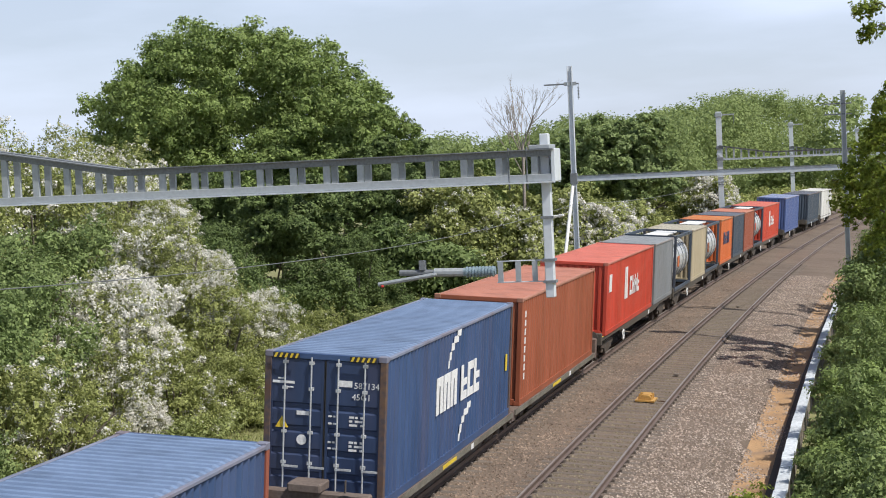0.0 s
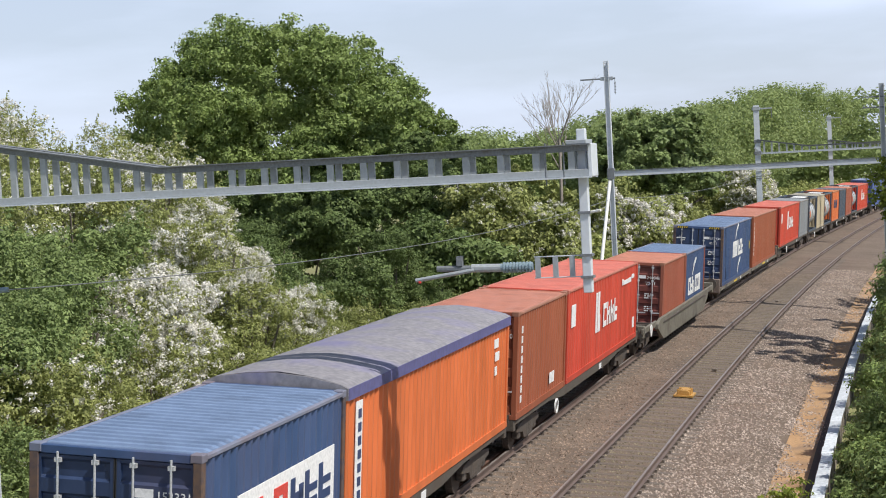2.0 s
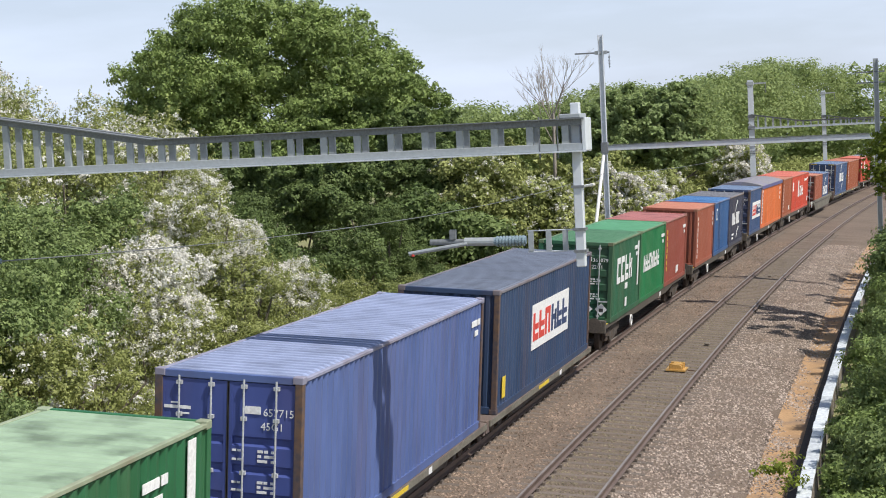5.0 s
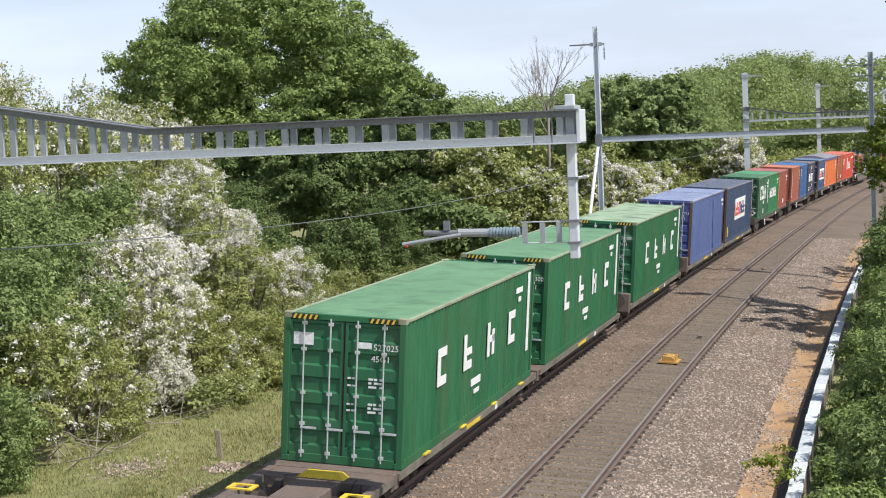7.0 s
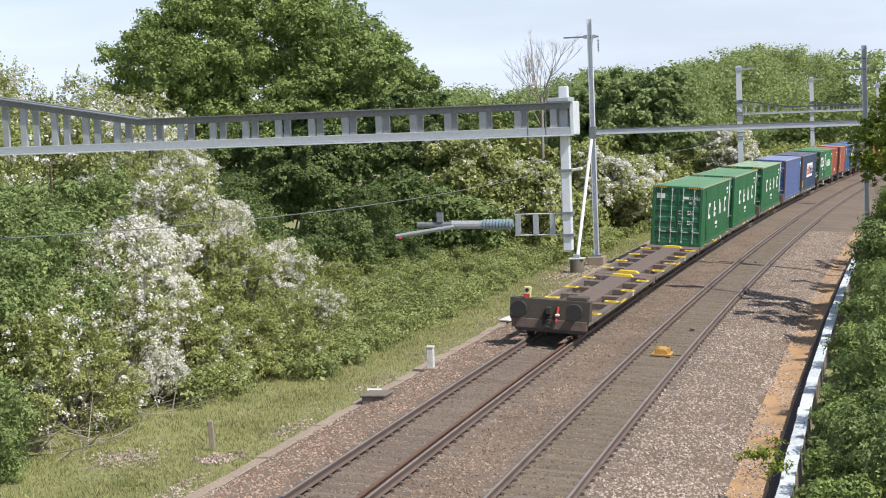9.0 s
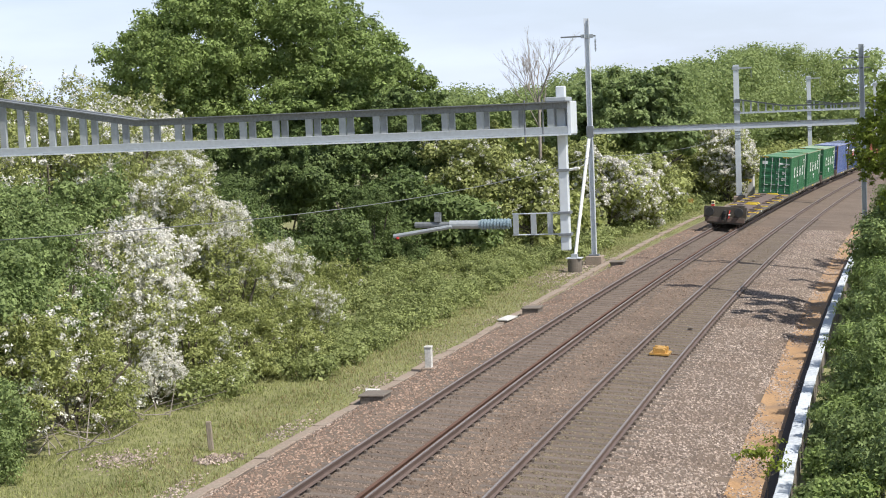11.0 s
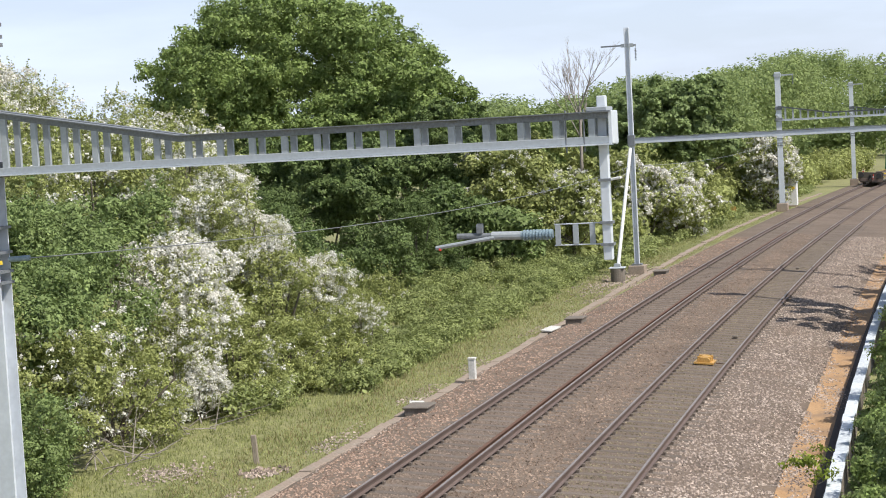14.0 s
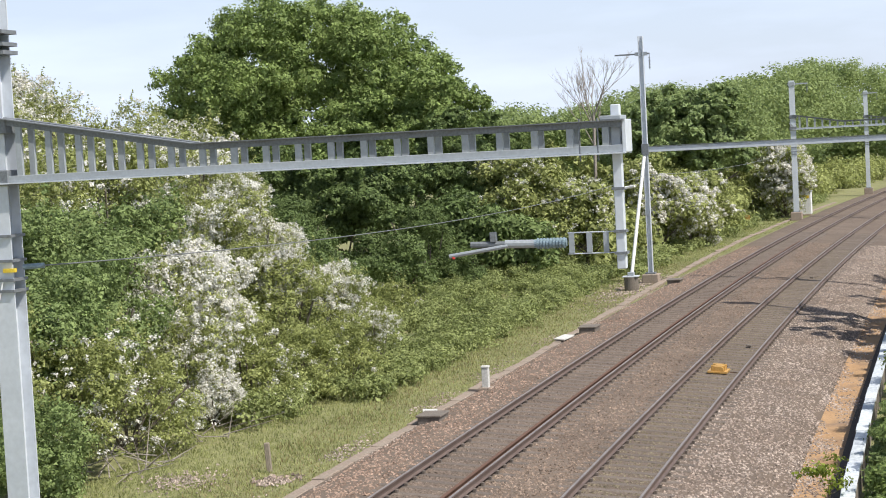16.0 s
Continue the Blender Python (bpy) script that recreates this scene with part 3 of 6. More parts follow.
trough = thing("cable_trough", Matrix.Identity(4), "pale concrete cable trough with lids along the verge", "cable trough", kind="structure")
bm = solid(-0.15, 0.15, -0.492, 0.492, -0.14, 0.045, 0.012)
lid = bpy.data.meshes.new("trough_lid")
bm.to_mesh(lid), bm.free()
lid.materials.append(M["concrete"])
rng = random.Random(8)
for i in range(150):
    s = -4 + i * 1.0
    ob = new("trough_lid", lid)
    o = trough_off(s)
    turn = math.atan2(trough_off(s + 1) - o, 1)
    ob.matrix_world = upright(s, o, 0.02 + rng.uniform(-0.03, 0.015)) @ pose(rng.uniform(-0.03, 0.03), 0, 0, 0, rng.uniform(-4, 4), rng.uniform(-1.8, 1.8) - math.degrees(turn))
    ob.parent = trough
for s, o, w in ((15.8, -2.45, 0.8), (35.2, -2.3, 0.85), (55.0, -2.4, 0.9)):
    e = thing("cable_chamber", upright(s, o), "dark concrete cable chamber beside the trough", "cable chamber", "cable chambers")
    part("chamber_wall", solid(-0.3, 0.3, -w / 2, w / 2, -0.3, 0.14, 0.02), M["concrete_dark"], e)
    part("chamber_lid", solid(-0.34, 0.34, -w / 2 - 0.03, w / 2 + 0.03, 0.14, 0.19, 0.012), M["concrete_dark"], e)
for s, o, rz in ((16.6, -2.75, 20), (33.2, -2.8, -12)):
    e = tagged(part("loose_lid", solid(-0.2, 0.2, -0.45, 0.45, 0, 0.05, 0.01), M["concrete_light"]), "pale loose concrete trough lid lying askew", "trough lid", "loose lids")
    e.matrix_world = upright(s, o, 0.1) @ pose(0, 0, 0, 3, 4, rz)

e = thing("marker_post", upright(21.2, -2.45), "short pale concrete marker post on the verge", "post")
part("shaft", solid(-0.1, 0.1, -0.09, 0.09, -0.2, 0.62, 0.015), M["concrete_light"], e)
part("cap", solid(-0.115, 0.115, -0.105, 0.105, 0.62, 0.68, 0.012), M["concrete_light"], e)
part("footing", solid(-0.2, 0.2, -0.16, 0.16, -0.2, 0.06, 0.02), M["concrete"], e)
e = tagged(part("wooden_stake", solid(-0.06, 0.06, -0.05, 0.05, -0.2, 0.66, 0.012), M["wood"]), "grey weathered wooden stake in the grass", "stake")
e.matrix_world = upright(9.8, -4.6) @ pose(0, 0, 0, 2, -3, 10)
e = thing("equipment_cabinet", upright(121.0, -3.6), "white steel lineside cabinet with a yellow notice", "cabinet")
part("cabinet_body", solid(-0.66, 0.66, -0.4, 0.4, 0.1, 2.0, 0.03), M["white_steel"], e)
part("cabinet_roof", solid(-0.72, 0.72, -0.46, 0.46, 2.0, 2.08, 0.02), M["galv"], e)
part("notice", solid(-0.5, 0.5, -0.415, -0.402, 1.45, 1.7), M["yellow"], e, "yellow notice")
part("plinth", solid(-0.6, 0.6, -0.45, 0.45, -0.3, 0.1, 0.02), M["concrete"], e)
e = thing("track_magnet", pose_on_line(26.8, D2 - 0.03, -0.17), "orange-yellow track magnet box in the four-foot", "signal equipment")
part("housing", prism([(-0.2, 0), (0.2, 0), (0.18, 0.12), (0.1, 0.17), (-0.1, 0.17), (-0.18, 0.12)], "y", -0.36, 0.36), M["amber_plastic"], e)
for y in (-0.2, 0.2):
    part("strap", solid(-0.22, 0.22, y - 0.03, y + 0.03, 0.0, 0.185, 0.01), M["amber_plastic"], e)
part("base_tray", solid(-0.3, 0.3, -0.42, 0.42, -0.03, 0.02), M["amber_plastic"], e)
e = tagged(raw("magnet_cable", [tuple(on_line(26.4, D2 + 0.35 + 0.06 * i, -0.16 + 0.0) + Vector((0, 0.02 * math.sin(i), dz))) for i in range(8) for dz in (0, 0.03)],
               [(2 * i, 2 * i + 2, 2 * i + 3, 2 * i + 1) for i in range(7)], M["rust_rail"]), "thin reddish cable from the magnet to the rail", "cable")
for s, o in ((33.0, D2 + 0.2), (60.0, D2)):
    e = tagged(part("ballast_lump", solid(-0.09, 0.09, -0.07, 0.07, 0, 0.09, 0.03), M["concrete_dark"]), "dark stone lump lying between the rails", "stone", "loose lumps")
    e.matrix_world = pose_on_line(s, o, -0.2)

# low wall with pale copings beside the sandy strip
wall = thing("coping_wall", Matrix.Identity(4), "low retaining wall with white coping slabs", "wall", kind="structure")
bm = solid(-0.11, 0.11, -0.5, 0.5, -0.5, 0.6)
wm = bpy.data.meshes.new("wall_panel")
bm.to_mesh(wm), bm.free()
wm.materials.append(M["concrete_dark"])
bm = solid(-0.145, 0.145, -0.488, 0.488, 0.6, 0.68, 0.012)
cm = bpy.data.meshes.new("coping")
bm.to_mesh(cm), bm.free()
M["coping"] = surface("white_coping", (0.52, 0.57, 0.62), (0.66, 0.7, 0.74), 1.0, 14, 0.75, 0, 0.12, (0.4, 0.47, 0.53), 0.6, 1.4, object_random=0.12)
cm.materials.append(M["coping"])
for i in range(84):
    s = -14 + i * 1.0
    jitter = rng.uniform(-0.012, 0.012)
    for nm, me in (("wall_panel", wm), ("coping", cm)):
        ob = new(nm, me)
        ob.matrix_world = upright(s, 8.42 + jitter, -0.02) @ pose(0, 0, 0, 0, 0, rng.uniform(-0.6, 0.6))
        ob.parent = wall

e = thing("marker_board", upright(105.5, -6.0), "small orange marker board on a short post", "sign")
part("post", rod((0, 0, -0.2), (0, 0, 0.7), 0.03, seg=8), M["galv_dull"], e)
part("board", solid(-0.22, 0.22, -0.05, -0.03, 0.45, 0.85, 0.01), M["amber_plastic"], e, "orange board")

# ================= the train =================
SPEED = 26.05
MOVING = []  # (thing, place along the line at the start, offset, height)


def rides(e, u, z=0.0):
    MOVING.append((e, u, z))
    e.matrix_world = pose_on_line(u, 0, z)
    return e


PAINT = {"navy": paint("navy_paint", (0.02, 0.045, 0.125)), "navy2": paint("faded_navy_paint", (0.025, 0.05, 0.11)),
         "steel_blue": paint("steel_blue_paint", (0.034, 0.07, 0.165)), "royal": paint("royal_blue_paint", (0.075, 0.115, 0.275)),
         "blue": paint("bright_blue_paint", (0.026, 0.09, 0.235)), "green": paint("sea_green_paint", (0.015, 0.115, 0.045)),
         "emerald": paint("emerald_paint", (0.012, 0.155, 0.055)), "dk_green": paint("dull_green_paint", (0.02, 0.1, 0.05)),
         "red": paint("orange_red_paint", (0.48, 0.055, 0.03)), "brown": paint("red_brown_paint", (0.28, 0.078, 0.036)),
         "maroon": paint("maroon_paint", (0.25, 0.062, 0.045)), "rust": paint("rust_red_paint", (0.29, 0.083, 0.05)),
         "orange": paint("orange_paint", (0.56, 0.138, 0.04)), "grey": paint("grey_paint", (0.2, 0.215, 0.23)),
         "beige": paint("beige_paint", (0.42, 0.36, 0.25)), "slate": paint("slate_paint", (0.05, 0.07, 0.1)),
         "charcoal": paint("charcoal_paint", (0.035, 0.04, 0.07)), "white": paint("white_paint", (0.6, 0.6, 0.58)),
         "rusty": surface("rust_streaked_post", (0.05, 0.055, 0.085), (0.15, 0.09, 0.055), 1.6, 9, 0.8, 0, 0.1, (0.12, 0.06, 0.035), 0.8, 2.5),
         "steel": surface("tank_steel", (0.55, 0.56, 0.57), (0.66, 0.67, 0.68), 1.5, 12, 0.4, 0.35, 0.03, (0.3, 0.28, 0.25), 0.3),
         "tarp": surface("grey_violet_tarpaulin", (0.2, 0.195, 0.22), (0.29, 0.28, 0.295), 0.7, 8, 0.75, 0, 0.1, (0.13, 0.12, 0.33), 0.6, 0.7),
         "violet": surface("violet_tarpaulin_edge", (0.09, 0.09, 0.22), (0.13, 0.13, 0.29), 1.2, 8, 0.6, 0, 0.1)}
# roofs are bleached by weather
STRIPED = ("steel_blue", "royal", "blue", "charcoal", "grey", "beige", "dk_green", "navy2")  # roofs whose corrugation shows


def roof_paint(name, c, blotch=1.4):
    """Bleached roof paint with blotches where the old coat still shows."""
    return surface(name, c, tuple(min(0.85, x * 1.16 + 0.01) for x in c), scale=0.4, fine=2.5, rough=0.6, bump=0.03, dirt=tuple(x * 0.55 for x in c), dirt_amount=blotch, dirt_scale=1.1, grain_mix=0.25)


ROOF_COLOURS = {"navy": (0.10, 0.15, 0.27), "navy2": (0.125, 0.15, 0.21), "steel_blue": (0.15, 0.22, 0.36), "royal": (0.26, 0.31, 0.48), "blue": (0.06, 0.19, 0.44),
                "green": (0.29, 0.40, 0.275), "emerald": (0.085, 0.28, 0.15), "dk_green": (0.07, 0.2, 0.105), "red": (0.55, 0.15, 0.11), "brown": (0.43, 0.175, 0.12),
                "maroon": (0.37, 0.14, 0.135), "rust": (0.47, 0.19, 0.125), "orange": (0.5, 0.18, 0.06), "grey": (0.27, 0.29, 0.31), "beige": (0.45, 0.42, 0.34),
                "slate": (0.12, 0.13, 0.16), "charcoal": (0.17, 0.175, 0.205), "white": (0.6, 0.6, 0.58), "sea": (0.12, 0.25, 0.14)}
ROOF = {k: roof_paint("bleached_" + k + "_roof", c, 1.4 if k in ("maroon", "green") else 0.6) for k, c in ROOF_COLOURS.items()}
# worn top edges, half paint, half rust and dust
EDGE = {k: paint("worn_" + k + "_edge", tuple(0.6 * x + 0.22 * y for x, y in zip(c, (0.3, 0.2, 0.13))), 1.35, 0.75, 1.0) for k, c in ROOF_COLOURS.items()}


# corrugation shade put into the colour: valleys and slopes darker than the ridges
VALLEY_SHADE = {k: roof_paint(k + "_roof_valley_shade", tuple((0.76 if k in STRIPED else 0.94) * x for x in c), 1.4 if k in ("maroon", "green") else 0.6) for k, c in ROOF_COLOURS.items()}


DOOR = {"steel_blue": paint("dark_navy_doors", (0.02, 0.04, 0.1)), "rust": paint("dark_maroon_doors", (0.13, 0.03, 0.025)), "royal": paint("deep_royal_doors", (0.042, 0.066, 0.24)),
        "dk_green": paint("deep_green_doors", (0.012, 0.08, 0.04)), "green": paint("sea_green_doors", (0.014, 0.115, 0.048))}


def corrugated_side(L, z0, z1, sx, depth=0.05):
    """A wall of trapezoid corrugation along y, facing sx."""
    bm = bmesh.new()
    n = max(2, round(L / 0.278))
    p = L / n
    ys = []
    for i in range(n):
        y = -L / 2 + i * p
        ys += [(y, 0), (y + 0.27 * p, 0), (y + 0.5 * p, 1), (y + 0.77 * p, 1)]
    ys.append((L / 2, 0))
    lo = [bm.verts.new((sx * (1.206 - depth * k), y, z0)) for y, k in ys]
    hi = [bm.verts.new((sx * (1.206 - depth * k), y, z1)) for y, k in ys]
    for i in range(len(ys) - 1):
        q = (lo[i], lo[i + 1], hi[i + 1], hi[i])
        bm.faces.new(q if sx > 0 else q[::-1])
    return bm


def corrugated_end(y, s, z0, z1):
    bm = bmesh.new()
    W, n = 2.3, 9
    p = W / n
    xs = []
    for i in range(n):
        x = -W / 2 + i * p
        xs += [(x, 0), (x + 0.3 * p, 0), (x + 0.5 * p, 1), (x + 0.8 * p, 1)]
    xs.append((W / 2, 0))
    lo = [bm.verts.new((x, y - s * 0.045 * k, z0)) for x, k in xs]
    hi = [bm.verts.new((x, y - s * 0.045 * k, z1)) for x, k in xs]
    for i in range(len(xs) - 1):
        q = (lo[i], lo[i + 1], hi[i + 1], hi[i])
        bm.faces.new(q if s < 0 else q[::-1])
    return bm


def corrugated_roof(L, H, depth):
    bm = bmesh.new()
    n = max(2, round(L / 0.26))
    p = L / n
    rows = []
    for i in range(n):
        y = -L / 2 + i * p
        rows += [(y, 0), (y + 0.3 * p, 0), (y + 0.45 * p, 1), (y + 0.85 * p, 1)]
    rows.append((L / 2, 0))
    vs = []
    for y, k in rows:
        inner = depth * k
        vs.append([bm.verts.new((x, y, z)) for x, z in ((-1.16, H - 0.048), (-1.06, H - 0.042 + inner), (1.06, H - 0.042 + inner), (1.16, H - 0.048))])
    for i, (a, b) in enumerate(zip(vs, vs[1:])):
        for j in range(3):
            f = bm.faces.new((a[j], a[j + 1], b[j + 1], b[j]))
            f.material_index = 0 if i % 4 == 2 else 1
    return bm


def mark(parent, x, bars, y, z, material, name="marking", tilt=0.0):
    """Plain blocks of lettering on the side at x: bars of (along, up, width, height); bars that touch make one piece."""
    pieces = []
    for q in bars:
        near = [p for p in pieces if any(q[0] < o[0] + o[2] + 0.004 and o[0] < q[0] + q[2] + 0.004 and q[1] < o[1] + o[3] + 0.004 and o[1] < q[1] + q[3] + 0.004 for o in p)]
        for p in near:
            pieces.remove(p)
        pieces.append(sum(near, []) + [q])
    t = 0.006
    for piece in pieces:
        bm = bmesh.new()
        for a, u, w, h in piece:
            sh, sl = tilt * (u + h), tilt * u
            pts = [(y + a + sl, z + u), (y + a + w + sl, z + u), (y + a + w + sh, z + u + h), (y + a + sh, z + u + h)]
            f = [bm.verts.new((x + t, v[0], v[1])) for v in pts] + [bm.verts.new((x - t, v[0], v[1])) for v in pts]
            bm.faces.new(f[:4])
            for i in range(4):
                bm.faces.new((f[i], f[4 + i], f[4 + (i + 1) % 4], f[(i + 1) % 4]))
        bmesh.ops.recalc_face_normals(bm, faces=bm.faces)
        part(name, bm, material, parent)


def blocks(n, w, h, gap, stroke=0.26, seed=1, skip=()):
    """Letter-like open blocks in a row: strokes with notches, reading as no word."""
    r = random.Random(seed)
    out, a = [], 0.0
    for i in range(n):
        if i in skip:
            a += w * 0.6
            continue
        s = w * stroke
        out.append((a, 0, s, h))
        kind = r.choice("abcd")
        if kind in "ab":
            out.append((a + s, h * (1 - 0.24), w - s, h * 0.24))
        if kind in "bc":
            out.append((a + s, 0, w - s, h * 0.24))
        if kind in "ad":
            out.append((a + w - s, 0, s, h * 0.76))
        if kind in "cd":
            out.append((a + s, h * 0.4, w - s, h * 0.2))
        a += w + gap
    return out


def door_end(e, H, mat, y, digits="", code="", hazard=False, plate=False, plain_top=False, placards=False):
    """Two door leaves with ribs, four lock rods and handles, on the end that faces -y."""
    for sx in (-1, 1):
        x0, x1 = (0.012, 1.12) if sx > 0 else (-1.12, -0.012)
        bm = bmesh.new()
        nb = 4 if plain_top else 5
        zz0, zz1 = 0.17, H - 0.14
        band = (zz1 - zz0) / nb * (0.68 if plain_top else 1.0)
        ys = []
        for i in range(nb):
            z = zz0 + i * band
            ys += [(z, 0), (z + band * 0.62, 0), (z + band * 0.7, 1), (z + band * 0.9, 1), (z + band * 0.98, 0)] if plain_top else [(z, 0), (z + band * 0.3, 0), (z + band * 0.38, 1), (z + band * 0.82, 1), (z + band * 0.9, 0)]
        ys.append((zz1, 0))
        a = [bm.verts.new((x0 + 0.06, y + 0.035 * k, z)) for z, k in ys]
        b = [bm.verts.new((x1 - 0.06, y + 0.035 * k, z)) for z, k in ys]
        for i in range(len(ys) - 1):
            bm.faces.new((a[i], b[i], b[i + 1], a[i + 1]))
        for u0, u1 in ((x0, x0 + 0.06), (x1 - 0.06, x1)):
            box(bm, u0, u1, y - 0.005, y + 0.04, zz0, zz1)
        leaf = part("door", bm, mat, e)
        part("door_gasket", solid(x0 - 0.004, x0 + 0.008, y - 0.012, y + 0.03, zz0, zz1) if sx > 0 else solid(x1 - 0.008, x1 + 0.004, y - 0.012, y + 0.03, zz0, zz1), M["black"], leaf)
        for x in (0.27, 0.8):
            x *= sx
            bm = rod((x, y - 0.05, 0.1), (x, y - 0.05, H - 0.09), 0.017, seg=8)
            for z in (0.2, 0.75, 1.35, H - 0.7, H - 0.2):
                box(bm, x - 0.045, x + 0.045, y - 0.06, y - 0.005, z - 0.03, z + 0.03)
            part("lock_rod", bm, M["rod"], leaf, "zinc lock rod")
            bm = solid(x - sx * 0.0 - 0.02, x + 0.3 if sx > 0 else x + 0.3, y - 0.075, y - 0.05, 0.66, 0.7)
            part("door_handle", bm, M["rod"], leaf)
        part("hinge_strip", solid(min(sx * 1.1, sx * 1.14), max(sx * 1.1, sx * 1.14), y - 0.015, y + 0.03, 0.2, H - 0.2), M["black"], leaf)
    face = y - 0.012

    def panel(x, z, w, h, m, nm="marking"):
        part(nm, solid(x, x + w, face - 0.004, face + 0.004, z, z + h), m, e)

    if digits:
        panel(0.28, H - 0.62, 0.26, 0.12, M["white"])
        text_mesh(digits, 0.17, Matrix.Translation((0.83, face, H - 0.64)) @ pose(0, 0, 0, 90), M["white"], e, "number")
        text_mesh(code, 0.17, Matrix.Translation((0.73, face, H - 0.86)) @ pose(0, 0, 0, 90), M["white"], e, "number")
    for k in range(6):
        z = H - 1.22 - 0.075 * k - (0.26 if k > 2 else 0)
        for i, w in enumerate(((0.09, 0.06, 0.05), (0.06, 0.11, 0.04), (0.12, 0.05, 0.07))[k % 3]):
            panel(0.5 + 0.11 * i, z, w, 0.042, M["white"])
    for k, z in enumerate((1.22, 1.36, 1.72, 1.84)):
        panel(0.08, H - z, 0.07, 0.035, M["white"]), panel(0.17, H - z, 0.05 + 0.02 * (k % 2), 0.035, M["white"])
    if hazard:
        for sx in (-1, 1):
            part("hazard_band", solid(min(sx * 0.5, sx * 1.04), max(sx * 0.5, sx * 1.04), y - 0.094, y - 0.086, H - 0.115, H - 0.02), M["black"], e)
            for k in range(5):
                x = sx * (0.56 + 0.105 * k)
                part("hazard_stripe", prism([(x - 0.04, H - 0.112), (x + 0.005, H - 0.112), (x + 0.045, H - 0.023), (x, H - 0.023)], "y", y - 0.1, y - 0.0945), M["yellow"], e)
    if placards:
        for x in (0.42, 0.9):
            part("placard", prism([(x - 0.2, 0.42), (x, 0.22), (x + 0.2, 0.42), (x, 0.62)], "y", face - 0.008, face), M["white"], e, "white diamond placard")
            part("placard_mark", solid(x - 0.07, x + 0.07, face - 0.012, face - 0.0085, 0.34, 0.45), M["black"], e)
    if plain_top:
        part("badge", rod((-0.45, face - 0.006, 1.2), (-0.45, face + 0.004, 1.2), 0.1, seg=18), M["white"], e, "round white badge")
        panel(-0.56, 1.68, 0.24, 0.08, M["white"])
        panel(-1.06, H - 0.62, 0.44, 0.05, M["white"]), panel(-0.95, H - 0.54, 0.15, 0.025, M["white"]), panel(-0.8, H - 0.7, 0.16, 0.025, M["white"])
    if plate:
        panel(-1.02, H - 0.62, 0.4, 0.24, M["white"])


def container(u, L, H, z, c, label, end="plain", roof=None, posts=None, **doors):
    """A shipping container riding on the train, its rear end at u. End 'doors' or 'plain' faces backwards."""
    e = rides(thing("shipping_container", Matrix.Identity(4), label, "container", "shipping containers on the train"), u + L / 2, z)
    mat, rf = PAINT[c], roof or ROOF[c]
    pm = posts or mat
    for sx in (-1, 1):
        part("side_wall", corrugated_side(L - 0.2, 0.15, H - 0.1, sx), mat, e)
        part("bottom_rail", solid(min(sx * 1.17, sx * 1.219), max(sx * 1.17, sx * 1.219), -L / 2 + 0.1, L / 2 - 0.1, 0.0, 0.16), mat, e)
        part("top_rail", solid(min(sx * 1.15, sx * 1.222), max(sx * 1.15, sx * 1.222), -L / 2 + 0.1, L / 2 - 0.1, H - 0.09, H - 0.03, 0.008), EDGE[c], e)
        for sy in (-1, 1):
            bm = solid(min(sx * 1.09, sx * 1.219), max(sx * 1.09, sx * 1.219), min(sy * L / 2, sy * (L / 2 - 0.13)), max(sy * L / 2, sy * (L / 2 - 0.13)), 0.11, H - 0.11, 0.01)
            part("corner_post", bm, pm, e)
            for z0, z1 in ((0, 0.118), (H - 0.118, H)):
                bm = solid(min(sx * 1.05, sx * 1.224), max(sx * 1.05, sx * 1.224), min(sy * (L / 2 + 0.003), sy * (L / 2 - 0.178)), max(sy * (L / 2 + 0.003), sy * (L / 2 - 0.178)), z0, z1, 0.012)
                part("corner_casting", bm, EDGE[c] if z0 else pm, e)
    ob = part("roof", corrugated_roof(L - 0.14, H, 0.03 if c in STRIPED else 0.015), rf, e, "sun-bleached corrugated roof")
    ob.data.materials.append(VALLEY_SHADE.get(c, rf) if roof is None else rf)
    for sy in (-1, 1):
        y = sy * (L / 2 - 0.06)
        part("end_beam", solid(-1.06, 1.06, y - 0.05, y + 0.05, H - 0.13, H - 0.012, 0.01), mat, e)
        part("end_sill", solid(-1.06, 1.06, y - 0.05, y + 0.05, 0.0, 0.17, 0.01), mat, e)
    part("front_wall", corrugated_end(L / 2 - 0.03, 1, 0.15, H - 0.1), mat, e)
    if end == "doors":
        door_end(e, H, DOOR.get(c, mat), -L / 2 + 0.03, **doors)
    else:
        part("rear_wall", corrugated_end(-L / 2 + 0.03, -1, 0.15, H - 0.1), mat, e)
    part("floor", solid(-1.17, 1.17, -L / 2 + 0.1, L / 2 - 0.1, 0.05, 0.13), M["steel_dark"], e)
    return e


X = 1.216
HC, STD, L40, L20 = 2.896, 2.591, 12.192, 6.058
LOW, FLAT, POCKET = 0.68, 0.98, 0.5


def swoosh(e, y, z, s=1.0):
    """Two white broken arcs above and below the blocks."""
    up = [(0.0, 0.0, 0.1, 0.16), (0.06, 0.164, 0.16, 0.18), (0.18, 0.36, 0.26, 0.16), (0.38, 0.5, 0.42, 0.15), (0.66, 0.62, 0.34, 0.14)]
    mark(e, X, [(a * s, b * s, w * s, h * s) for a, b, w, h in up], y, z, M["white"], tilt=0.25)


def cma_side(e, z, y0, w=0.52, h=0.72, seed=2):
    mark(e, X, blocks(7, w, h, 0.08, 0.4, seed, skip=(3,)), y0, z, M["white"])


